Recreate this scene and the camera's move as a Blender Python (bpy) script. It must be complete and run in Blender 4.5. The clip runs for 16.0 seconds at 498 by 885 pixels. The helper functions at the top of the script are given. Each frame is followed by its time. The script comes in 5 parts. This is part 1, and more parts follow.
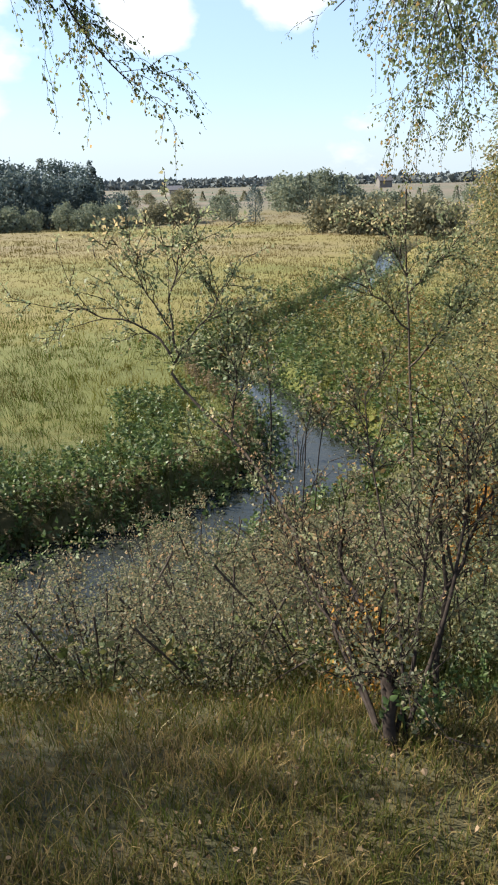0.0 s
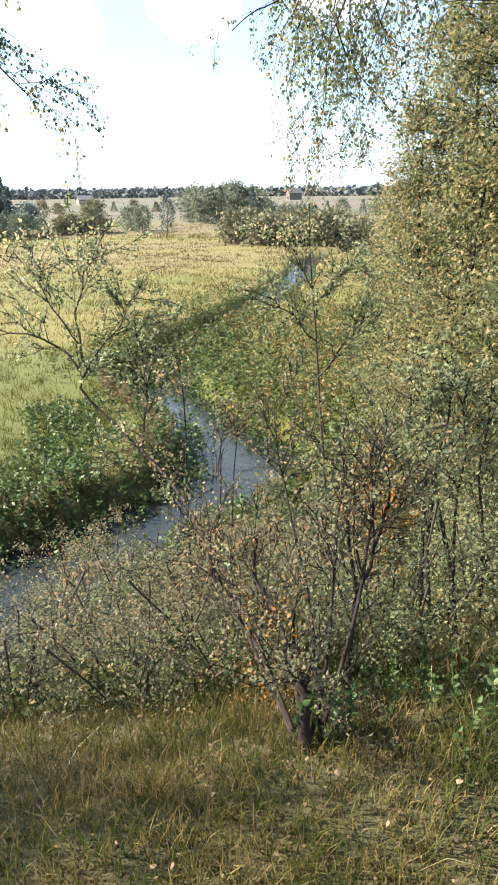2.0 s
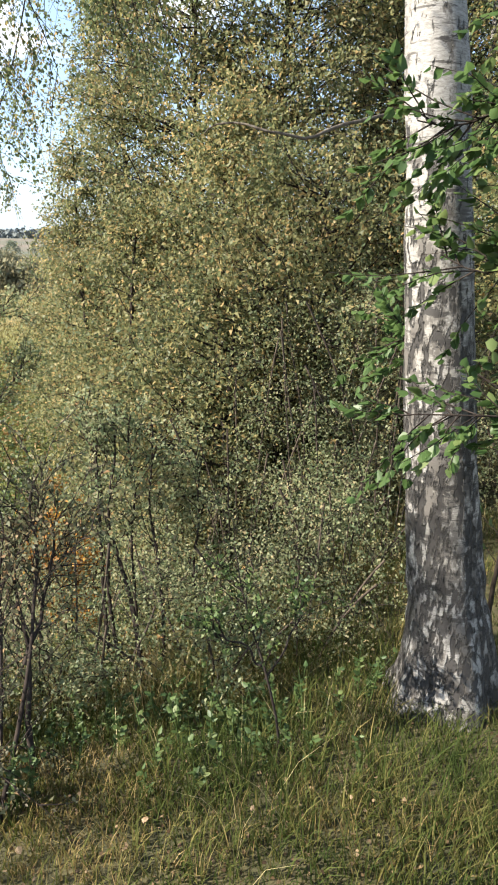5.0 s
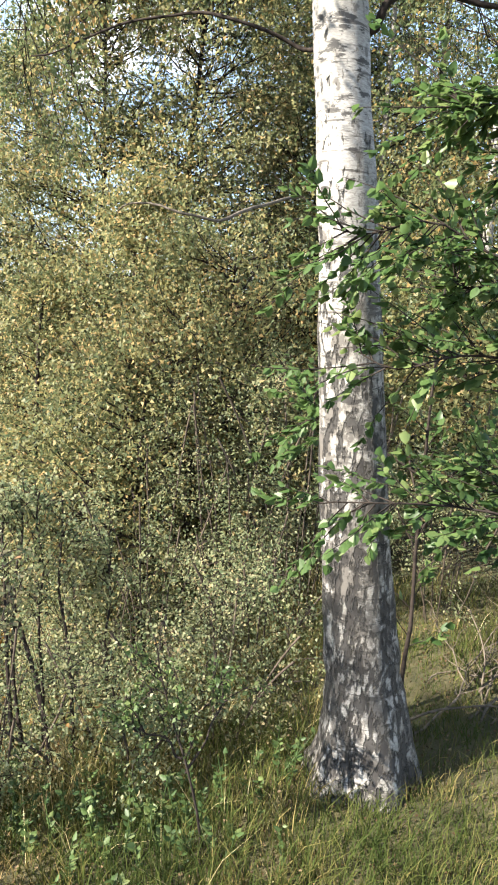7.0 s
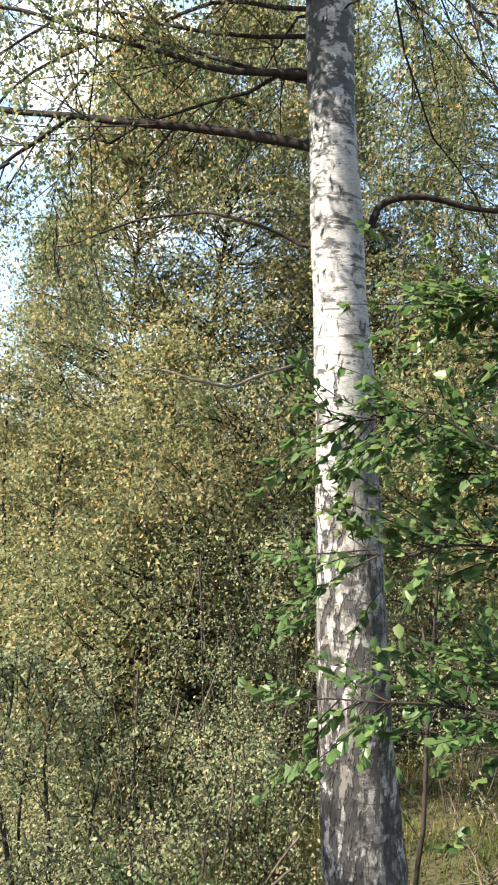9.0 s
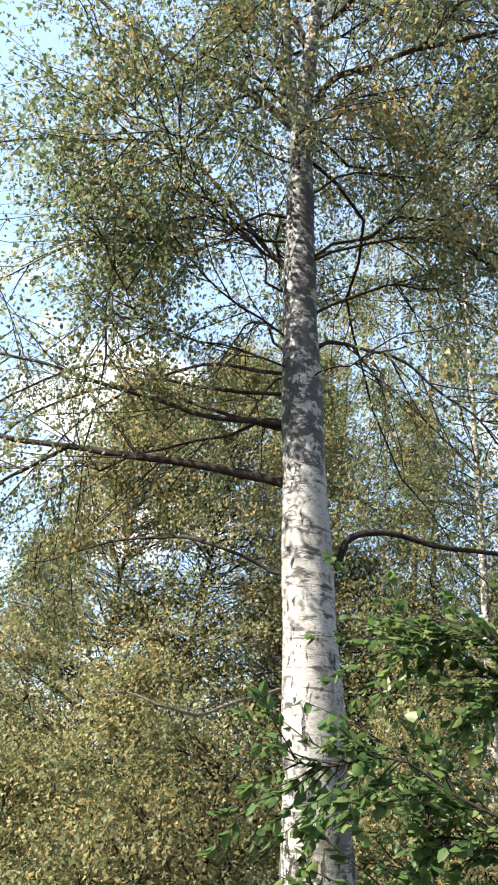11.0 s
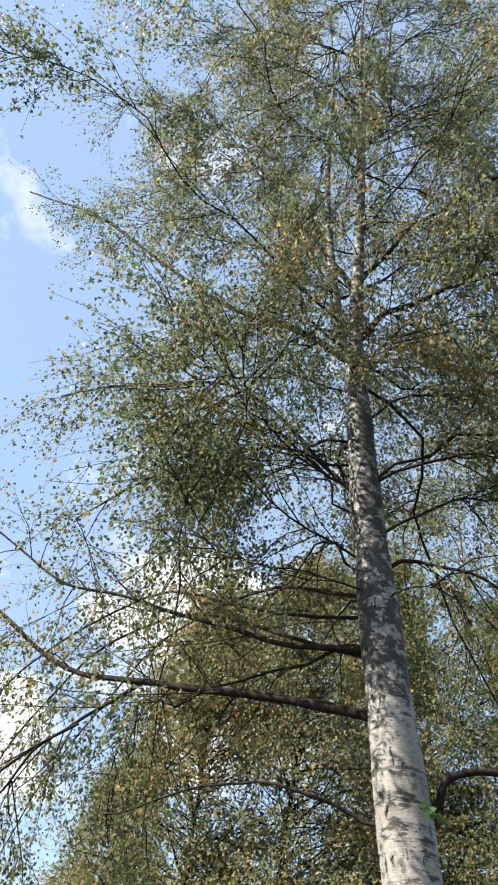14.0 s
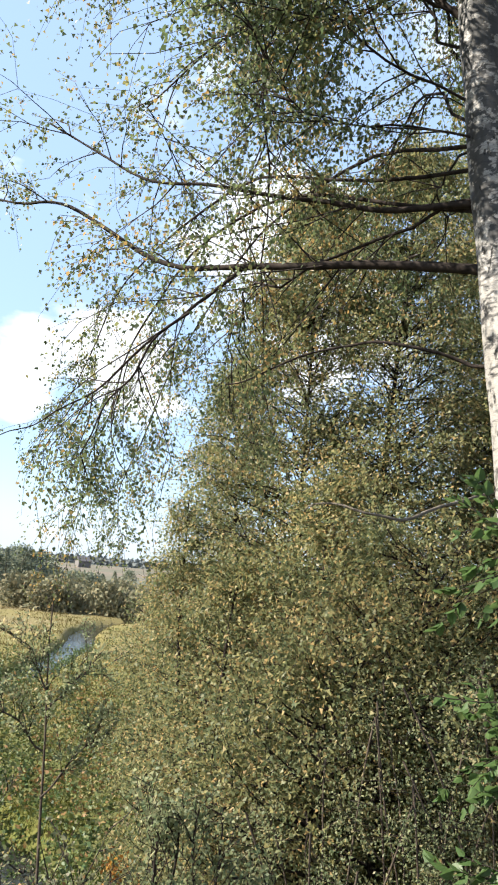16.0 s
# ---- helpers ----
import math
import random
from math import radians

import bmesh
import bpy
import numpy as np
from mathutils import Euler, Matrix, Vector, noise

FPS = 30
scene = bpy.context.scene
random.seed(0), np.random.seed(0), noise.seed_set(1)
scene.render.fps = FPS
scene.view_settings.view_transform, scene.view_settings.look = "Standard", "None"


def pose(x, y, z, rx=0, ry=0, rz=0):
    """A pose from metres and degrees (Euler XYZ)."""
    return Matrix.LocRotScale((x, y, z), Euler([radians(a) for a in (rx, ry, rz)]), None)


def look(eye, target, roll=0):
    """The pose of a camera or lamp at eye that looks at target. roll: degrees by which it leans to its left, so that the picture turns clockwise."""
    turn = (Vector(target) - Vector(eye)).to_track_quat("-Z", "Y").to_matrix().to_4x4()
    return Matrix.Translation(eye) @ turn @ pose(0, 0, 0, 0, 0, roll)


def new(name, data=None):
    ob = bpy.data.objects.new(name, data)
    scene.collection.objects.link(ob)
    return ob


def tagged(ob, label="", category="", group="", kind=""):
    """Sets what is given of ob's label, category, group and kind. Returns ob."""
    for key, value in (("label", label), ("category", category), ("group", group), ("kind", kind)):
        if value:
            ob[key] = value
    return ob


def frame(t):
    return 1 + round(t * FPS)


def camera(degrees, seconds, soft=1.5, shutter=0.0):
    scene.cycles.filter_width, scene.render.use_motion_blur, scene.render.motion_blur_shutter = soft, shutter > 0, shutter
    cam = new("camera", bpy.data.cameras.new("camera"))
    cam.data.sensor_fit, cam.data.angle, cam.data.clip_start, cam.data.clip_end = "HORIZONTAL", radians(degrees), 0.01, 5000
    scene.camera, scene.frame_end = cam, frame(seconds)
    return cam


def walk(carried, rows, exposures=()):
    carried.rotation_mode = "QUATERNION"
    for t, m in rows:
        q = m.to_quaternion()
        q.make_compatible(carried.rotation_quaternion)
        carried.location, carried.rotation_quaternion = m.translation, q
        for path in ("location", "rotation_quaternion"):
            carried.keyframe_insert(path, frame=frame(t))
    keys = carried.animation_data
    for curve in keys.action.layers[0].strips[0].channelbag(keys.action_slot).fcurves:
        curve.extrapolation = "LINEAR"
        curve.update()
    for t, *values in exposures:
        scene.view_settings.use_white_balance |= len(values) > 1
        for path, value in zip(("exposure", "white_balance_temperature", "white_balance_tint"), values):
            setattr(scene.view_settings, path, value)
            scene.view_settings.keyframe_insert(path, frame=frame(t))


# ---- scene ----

import itertools

# ---------------------------------------------------------------- camera
cam = camera(39.0, 16.0, soft=2.0)

# seconds, eye x y z (m), heading to the left of +y, tilt up, lean to the left (degrees)
PATH = [
    (0, 0.000, 0.000, 1.720, -0.00, -20.10, -1.44),
    (0.5, 0.016, -0.006, 1.724, -2.19, -19.62, -1.17),
    (1, 0.021, -0.015, 1.731, -3.66, -19.24, -0.96),
    (1.5, 0.021, -0.023, 1.737, -4.89, -19.37, -0.85),
    (2, 0.036, -0.021, 1.736, -7.02, -19.41, -0.73),
    (2.5, 0.055, -0.022, 1.735, -10.94, -18.73, 0.07),
    (3, 0.079, -0.019, 1.732, -15.44, -18.53, 0.43),
    (3.5, 0.101, -0.020, 1.736, -19.98, -17.50, 1.07),
    (4, 0.129, -0.034, 1.734, -25.06, -16.82, 1.18),
    (4.5, 0.150, -0.047, 1.735, -28.45, -16.89, 0.94),
    (5, 0.172, -0.058, 1.742, -32.70, -16.00, 1.18),
    (5.2, 0.179, -0.062, 1.748, -34.28, -15.74, 1.37),
    (7.3, 0.122, -0.008, 1.872, -40.84, -10.05, 2.64),
    (8, 0.157, -0.026, 1.955, -39.64, -6.85, 3.01),
    (8.2, 0.170, -0.026, 1.968, -39.42, -6.12, 3.23),
    (10.3, 0.336, -0.060, 1.968, -35.88, 16.93, 5.64),
    (11, 0.292, -0.074, 1.999, -36.43, 25.57, 6.94),
    (11.5, 0.269, -0.096, 2.021, -35.93, 30.51, 7.23),
    (12, 0.234, -0.114, 2.046, -35.67, 35.81, 8.13),
    (12.5, 0.227, -0.121, 2.058, -35.20, 40.92, 9.61),
    (13, 0.215, -0.141, 2.064, -33.40, 43.84, 9.67),
    (13.5, 0.215, -0.139, 2.063, -31.01, 45.28, 9.22),
    (14, 0.224, -0.125, 2.051, -27.33, 41.25, 8.80),
    (14.5, 0.264, -0.069, 2.021, -24.85, 34.09, 8.42),
    (15, 0.304, -0.042, 1.981, -23.52, 27.15, 7.75),
    (15.5, 0.322, -0.012, 1.958, -23.05, 18.43, 6.26),
    (16, 0.300, 0.024, 1.926, -22.98, 10.62, 4.46),
]


def held(x, y, z, yaw, tilt, lean):
    a, b = radians(yaw), radians(tilt)
    ahead = Vector((-math.sin(a) * math.cos(b), math.cos(a) * math.cos(b), math.sin(b)))
    eye = Vector((x, y, z))
    return look(eye, eye + ahead, lean)


EXPOSURES = [(0, 1.78), (0.5, 2.15), (1, 2.3), (1.5, 2.43), (2, 2.36), (3, 2.5), (3.5, 2.42), (4, 2.3), (5, 2.2), (7.5, 2.75), (8.2, 2.75), (10.5, 2.05), (11, 2.4), (11.5, 2.48), (12, 2.3), (12.5, 2.3), (13, 2.28), (13.5, 2.2),
             (14, 1.8), (14.5, 1.4), (15, 1.25), (15.5, 1.68), (16, 2.03)]
walk(cam, [(t, held(*row)) for t, *row in PATH], EXPOSURES)

# ---------------------------------------------------------------- light
SUN_YAW, SUN_UP = 73.0, 38.0          # the sun stands to the left, fairly high
world = bpy.data.worlds.new("world")
scene.world = world
world.use_nodes = True
wn, wl = world.node_tree.nodes, world.node_tree.links
wn.clear()
w_out = wn.new("ShaderNodeOutputWorld")
w_bg = wn.new("ShaderNodeBackground")
w_sky = wn.new("ShaderNodeTexSky")
w_sky.sky_type = 'NISHITA'
w_sky.sun_disc = False
w_sky.sun_elevation = radians(SUN_UP)
w_sky.sun_rotation = radians(-SUN_YAW)
w_sky.air_density, w_sky.dust_density, w_sky.ozone_density = 1.15, 0.1, 2.6
w_tc = wn.new("ShaderNodeTexCoord")


def sky_math(operation, a, b=None, clamp=False):
    n = wn.new("ShaderNodeMath")
    n.operation, n.use_clamp = operation, clamp
    for k, v in enumerate((a, b)):
        if v is None:
            continue
        if isinstance(v, (int, float)):
            n.inputs[k].default_value = v
        else:
            wl.new(v, n.inputs[k])
    return n.outputs[0]


def sky_mix(fac, a, b):
    n = wn.new("ShaderNodeMix")
    n.data_type = 'RGBA'
    for key, v in (("Factor", fac), ("A", a), ("B", b)):
        if isinstance(v, tuple):
            n.inputs[key].default_value = v
        elif isinstance(v, float):
            n.inputs[key].default_value = v
        else:
            wl.new(v, n.inputs[key])
    return n.outputs["Result"]


# clear blue above, paling into haze at the horizon
w_sep = wn.new("ShaderNodeSeparateXYZ")
wl.new(w_tc.outputs["Generated"], w_sep.inputs[0])
w_blue = sky_mix(0.72, w_sky.outputs["Color"], (1.66, 2.27, 3.2, 1))
w_low = wn.new("ShaderNodeMapRange")
w_low.interpolation_type = 'SMOOTHSTEP'
w_low.inputs["From Min"].default_value, w_low.inputs["From Max"].default_value = 0.0, 0.10
w_low.inputs["To Min"].default_value, w_low.inputs["To Max"].default_value = 0.92, 0.0
wl.new(w_sep.outputs["Z"], w_low.inputs["Value"])
w_hazy = sky_mix(w_low.outputs[0], w_blue, (2.5, 2.95, 3.3, 1))
# fair-weather clouds: soft banks broken up by noise; heading, height, spread (degrees)
w_map = wn.new("ShaderNodeMapping")
w_map.inputs["Scale"].default_value = (1.0, 1.0, 1.9)
w_noise = wn.new("ShaderNodeTexNoise")
w_noise.inputs["Scale"].default_value = 5.5
w_noise.inputs["Detail"].default_value = 7.0
w_noise.inputs["Roughness"].default_value = 0.55
wl.new(w_tc.outputs["Generated"], w_map.inputs["Vector"])
wl.new(w_map.outputs["Vector"], w_noise.inputs["Vector"])
w_bank = 0.0
for c_yaw, c_up, c_wide in ((-4, 14, 5), (6, 12, 4), (-12, 15, 6), (-22, 26, 9), (-29, 21, 9), (28, 14, 15), (80, 25, 25), (150, 20, 25), (-130, 30, 25)):
    w_dot = wn.new("ShaderNodeVectorMath")
    w_dot.operation = 'DOT_PRODUCT'
    ca, cb = radians(c_yaw), radians(c_up)
    w_dot.inputs[1].default_value = (-math.sin(ca) * math.cos(cb), math.cos(ca) * math.cos(cb), math.sin(cb))
    wl.new(w_tc.outputs["Generated"], w_dot.inputs[0])
    w_near = wn.new("ShaderNodeMapRange")
    w_near.inputs["From Min"].default_value, w_near.inputs["From Max"].default_value = math.cos(radians(c_wide)), 1.0
    wl.new(w_dot.outputs["Value"], w_near.inputs["Value"])
    w_bank = sky_math('MAXIMUM', w_near.outputs[0], w_bank)
w_lump = sky_math('ADD', w_noise.outputs["Fac"], sky_math('MULTIPLY', w_bank, 0.33))
w_ramp = wn.new("ShaderNodeValToRGB")
w_ramp.color_ramp.elements[0].position = 0.60
w_ramp.color_ramp.elements[0].color = (0.0, 0.0, 0.0, 1)
w_ramp.color_ramp.elements[1].position = 0.74
wl.new(w_lump, w_ramp.inputs["Fac"])
w_all = sky_mix(w_ramp.outputs["Color"], w_hazy, (3.7, 3.85, 4.0, 1))
wl.new(w_all, w_bg.inputs["Color"])
w_bg.inputs["Strength"].default_value = 0.090
wl.new(w_bg.outputs["Background"], w_out.inputs["Surface"])

sun_data = bpy.data.lights.new("sun", 'SUN')
sun_data.energy = 4.2
sun_data.angle = radians(0.55)
sun_data.color = (1.0, 0.93, 0.80)
sun = new("sun", sun_data)
a, b = radians(SUN_YAW), radians(SUN_UP)
sun.matrix_world = look((-20 * math.sin(a), 20 * math.cos(a), 20 * math.tan(b)), (0, 0, 0))

# ---------------------------------------------------------------- materials
def material(name, rough=0.8):
    m = bpy.data.materials.new(name)
    m.use_nodes = True
    bsdf = m.node_tree.nodes["Principled BSDF"]
    bsdf.inputs["Roughness"].default_value = rough
    return m, m.node_tree.nodes, m.node_tree.links, bsdf


def ramp_node(nodes, stops):
    r = nodes.new("ShaderNodeValToRGB")
    els = r.color_ramp.elements
    els[0].position, els[0].color = stops[0][0], (*stops[0][1], 1)
    els[1].position, els[1].color = stops[-1][0], (*stops[-1][1], 1)
    for p, c in stops[1:-1]:
        e = els.new(p)
        e.color = (*c, 1)
    return r


def noise_node(nodes, links, scale, detail=5.0, vec=None, rough=0.55):
    n = nodes.new("ShaderNodeTexNoise")
    n.inputs["Scale"].default_value = scale
    n.inputs["Detail"].default_value = detail
    n.inputs["Roughness"].default_value = rough
    if vec is not None:
        links.new(vec, n.inputs["Vector"])
    return n


def leaf_material(name, stops, through_light=0.45, rough=0.5, patch=0.35, drift=1.3, gloss=0.3, spread=1.0):
    """Leaves: colour drifts from leaf to leaf and from spray to spray, and light comes through them."""
    m, nodes, links, bsdf = material(name, rough)
    geo = nodes.new("ShaderNodeNewGeometry")
    tc = nodes.new("ShaderNodeTexCoord")
    big = noise_node(nodes, links, drift, 3.0, tc.outputs["Object"])
    add = nodes.new("ShaderNodeMath")
    add.operation = 'MULTIPLY_ADD'
    sub = nodes.new("ShaderNodeMath")
    sub.operation = 'SUBTRACT'
    links.new(big.outputs["Fac"], sub.inputs[0])
    sub.inputs[1].default_value = 0.5
    links.new(sub.outputs[0], add.inputs[0])
    add.inputs[1].default_value = patch * 4
    each = nodes.new("ShaderNodeMapRange")
    each.inputs["To Min"].default_value, each.inputs["To Max"].default_value = 0.5 - spread / 2, 0.5 + spread / 2
    links.new(geo.outputs["Random Per Island"], each.inputs["Value"])
    links.new(each.outputs[0], add.inputs[2])
    ramp = ramp_node(nodes, stops)
    links.new(add.outputs[0], ramp.inputs["Fac"])
    links.new(ramp.outputs["Color"], bsdf.inputs["Base Color"])
    bsdf.inputs["Specular IOR Level"].default_value = gloss
    tr = nodes.new("ShaderNodeBsdfTranslucent")
    links.new(ramp.outputs["Color"], tr.inputs["Color"])
    mix = nodes.new("ShaderNodeMixShader")
    mix.inputs[0].default_value = through_light
    links.new(bsdf.outputs[0], mix.inputs[1])
    links.new(tr.outputs[0], mix.inputs[2])
    links.new(mix.outputs[0], nodes["Material Output"].inputs["Surface"])
    return m


def bark_material(name, dark, light, scale=14.0):
    m, nodes, links, bsdf = material(name, 0.9)
    bsdf.inputs["Specular IOR Level"].default_value = 0.12
    tc = nodes.new("ShaderNodeTexCoord")
    n = noise_node(nodes, links, scale, 6.0, tc.outputs["Object"])
    ramp = ramp_node(nodes, [(0.3, dark), (0.7, light)])
    links.new(n.outputs["Fac"], ramp.inputs["Fac"])
    links.new(ramp.outputs["Color"], bsdf.inputs["Base Color"])
    bump = nodes.new("ShaderNodeBump")
    bump.inputs["Strength"].default_value = 0.5
    bump.inputs["Distance"].default_value = 0.01
    links.new(n.outputs["Fac"], bump.inputs["Height"])
    links.new(bump.outputs["Normal"], bsdf.inputs["Normal"])
    return m


def birch_bark(name, crown_shade):
    """White paper bark with cross bands and black cracks, rough and furrowed at the foot."""
    m, nodes, links, bsdf = material(name, 0.7)
    tc = nodes.new("ShaderNodeTexCoord")

    def stretched(sx, sz, scale, detail, rough=0.55):
        mp = nodes.new("ShaderNodeMapping")
        mp.inputs["Scale"].default_value = (sx, sx, sz)
        links.new(tc.outputs["Object"], mp.inputs["Vector"])
        return noise_node(nodes, links, scale, detail, mp.outputs["Vector"], rough)

    bands = stretched(1.0, 9.0, 4.5, 5.0, 0.65)
    scars = stretched(1.0, 2.6, 9.0, 6.0, 0.7)
    furrow = stretched(1.0, 0.36, 36.0, 5.0, 0.65)
    peel = stretched(1.0, 0.7, 15.0, 6.0, 0.65)
    dirt_dapple = stretched(1.0, 0.5, 2.4, 5.0, 0.6)
    fine = stretched(1.0, 4.0, 60.0, 5.0, 0.65)
    white = ramp_node(nodes, [(0.30, (0.13, 0.118, 0.105)), (0.64, (0.315, 0.30, 0.287))])
    links.new(fine.outputs["Fac"], white.inputs["Fac"])
    sep = nodes.new("ShaderNodeSeparateXYZ")
    links.new(tc.outputs["Object"], sep.inputs[0])

    def by_height(z0, z1, v0, v1):
        n = nodes.new("ShaderNodeMapRange")
        n.inputs["From Min"].default_value, n.inputs["From Max"].default_value = z0, z1
        n.inputs["To Min"].default_value, n.inputs["To Max"].default_value = v0, v1
        links.new(sep.outputs["Z"], n.inputs["Value"])
        return n.outputs[0]

    def plus(a, b):
        n = nodes.new("ShaderNodeMath")
        links.new(a, n.inputs[0])
        links.new(b, n.inputs[1])
        return n.outputs[0]

    def cut(value, lo, hi):
        r = ramp_node(nodes, [(lo, (0, 0, 0)), (hi, (1, 1, 1))])
        links.new(value, r.inputs["Fac"])
        return r

    r_band = cut(bands.outputs["Fac"], 0.575, 0.63)
    r_scar = cut(scars.outputs["Fac"], 0.555, 0.60)
    # furrowed cork covers the foot, breaks up over the next metre and leaves clean paper bark above
    cork = plus(furrow.outputs["Fac"], by_height(1.2, 2.6, 0.03, -0.12))
    r_crack = cut(cork, 0.50, 0.58)
    rough_bark = plus(peel.outputs["Fac"], by_height(1.5, 2.5, 0.050, -0.085))
    r_blotch = cut(rough_bark, 0.50, 0.57)
    # black bark flakes above 2.75 m, densened to paint in the crown's shade
    shade_flakes = plus(stretched(1.0, 1.25, 15.0, 4.0, 0.6).outputs["Fac"], by_height(2.75, 3.25, -0.25, crown_shade))
    r_shade_flake = cut(shade_flakes, 0.49, 0.535)

    def over(base, mask, colour, k=1.0):
        mx = nodes.new("ShaderNodeMix")
        mx.data_type = 'RGBA'
        mul = nodes.new("ShaderNodeMath")
        mul.operation = 'MULTIPLY'
        mul.inputs[1].default_value = k
        links.new(mask, mul.inputs[0])
        links.new(mul.outputs[0], mx.inputs["Factor"])
        links.new(base, mx.inputs["A"])
        mx.inputs["B"].default_value = (*colour, 1)
        return mx.outputs["Result"]

    # grey-brown patches mix dirt with dappled crown shade put into the colour
    r_dirt_dapple = cut(dirt_dapple.outputs["Fac"], 0.46, 0.66)
    col = over(white.outputs["Color"], r_dirt_dapple.outputs["Color"], (0.17, 0.155, 0.13), 0.7)
    col = over(col, r_blotch.outputs["Color"], (0.070, 0.061, 0.054), 0.88)
    col = over(col, r_band.outputs["Color"], (0.045, 0.038, 0.034), 0.9)
    col = over(col, r_scar.outputs["Color"], (0.022, 0.019, 0.018), 0.95)
    col = over(col, r_crack.outputs["Color"], (0.020, 0.017, 0.016), 0.92)
    col = over(col, r_shade_flake.outputs["Color"], (0.017, 0.016, 0.016), 0.93)
    links.new(col, bsdf.inputs["Base Color"])
    bump = nodes.new("ShaderNodeBump")
    bump.inputs["Strength"].default_value = 1.0
    bump.inputs["Distance"].default_value = 0.035
    inv = nodes.new("ShaderNodeMath")
    inv.operation = 'SUBTRACT'
    inv.inputs[0].default_value = 1.0
    links.new(r_crack.outputs["Color"], inv.inputs[1])
    links.new(inv.outputs[0], bump.inputs["Height"])
    links.new(bump.outputs["Normal"], bsdf.inputs["Normal"])
    return m


def grass_material(name, stops, through_light=0.35, drift=1.3, patch=0.3, spread=1.0):
    return leaf_material(name, stops, through_light, 0.8, patch, drift, 0.04, spread)


def ground_material():
    m, nodes, links, bsdf = material("meadow_ground", 0.95)
    tc = nodes.new("ShaderNodeTexCoord")
    sep = nodes.new("ShaderNodeSeparateXYZ")
    links.new(tc.outputs["Object"], sep.inputs[0])
    broad_map = nodes.new("ShaderNodeMapping")
    broad_map.inputs["Scale"].default_value = (0.45, 1.0, 1.0)
    links.new(tc.outputs["Object"], broad_map.inputs["Vector"])
    broad = noise_node(nodes, links, 0.055, 5.0, broad_map.outputs["Vector"], 0.6)
    fine = noise_node(nodes, links, 3.5, 8.0, tc.outputs["Object"], 0.7)
    near = ramp_node(nodes, [(0.3, (0.022, 0.024, 0.008)), (0.5, (0.045, 0.040, 0.014)), (0.7, (0.080, 0.062, 0.027))])
    links.new(fine.outputs["Fac"], near.inputs["Fac"])
    field = ramp_node(nodes, [(0.35, (0.070, 0.076, 0.010)), (0.47, (0.115, 0.098, 0.016)), (0.58, (0.122, 0.096, 0.026)), (0.72, (0.105, 0.080, 0.034))])
    mixf = nodes.new("ShaderNodeMath")
    mixf.operation = 'MULTIPLY_ADD'
    links.new(fine.outputs["Fac"], mixf.inputs[0])
    mixf.inputs[1].default_value = 0.28
    links.new(broad.outputs["Fac"], mixf.inputs[2])
    sub = nodes.new("ShaderNodeMath")
    sub.operation = 'SUBTRACT'
    links.new(mixf.outputs[0], sub.inputs[0])
    sub.inputs[1].default_value = 0.14
    # green by the stream, ochre towards the far wood
    dryness = nodes.new("ShaderNodeMapRange")
    dryness.inputs["From Min"].default_value, dryness.inputs["From Max"].default_value = 20.0, 80.0
    dryness.inputs["To Min"].default_value, dryness.inputs["To Max"].default_value = -0.13, 0.12
    links.new(sep.outputs["Y"], dryness.inputs["Value"])
    shift = nodes.new("ShaderNodeMath")
    links.new(sub.outputs[0], shift.inputs[0])
    links.new(dryness.outputs[0], shift.inputs[1])
    links.new(shift.outputs[0], field.inputs["Fac"])
    zone = nodes.new("ShaderNodeMapRange")
    zone.inputs["From Min"].default_value, zone.inputs["From Max"].default_value = 11.0, 17.0
    links.new(sep.outputs["Y"], zone.inputs["Value"])
    mx = nodes.new("ShaderNodeMix")
    mx.data_type = 'RGBA'
    links.new(zone.outputs[0], mx.inputs["Factor"])
    links.new(near.outputs["Color"], mx.inputs["A"])
    links.new(field.outputs["Color"], mx.inputs["B"])
    # paler stubble fields beyond the meadow
    away = nodes.new("ShaderNodeMapRange")
    away.inputs["From Min"].default_value, away.inputs["From Max"].default_value = 110.0, 210.0
    links.new(sep.outputs["Y"], away.inputs["Value"])
    stubble = ramp_node(nodes, [(0.35, (0.050, 0.058, 0.030)), (0.5, (0.085, 0.072, 0.045)), (0.65, (0.110, 0.080, 0.056))])
    strips = noise_node(nodes, links, 0.016, 3.0, broad_map.outputs["Vector"], 0.5)
    links.new(strips.outputs["Fac"], stubble.inputs["Fac"])
    mx2 = nodes.new("ShaderNodeMix")
    mx2.data_type = 'RGBA'
    links.new(away.outputs[0], mx2.inputs["Factor"])
    links.new(mx.outputs["Result"], mx2.inputs["A"])
    links.new(stubble.outputs["Color"], mx2.inputs["B"])
    links.new(mx2.outputs["Result"], bsdf.inputs["Base Color"])
    bump = nodes.new("ShaderNodeBump")
    bump.inputs["Strength"].default_value = 0.6
    bump.inputs["Distance"].default_value = 0.06
    links.new(fine.outputs["Fac"], bump.inputs["Height"])
    links.new(bump.outputs["Normal"], bsdf.inputs["Normal"])
    return m


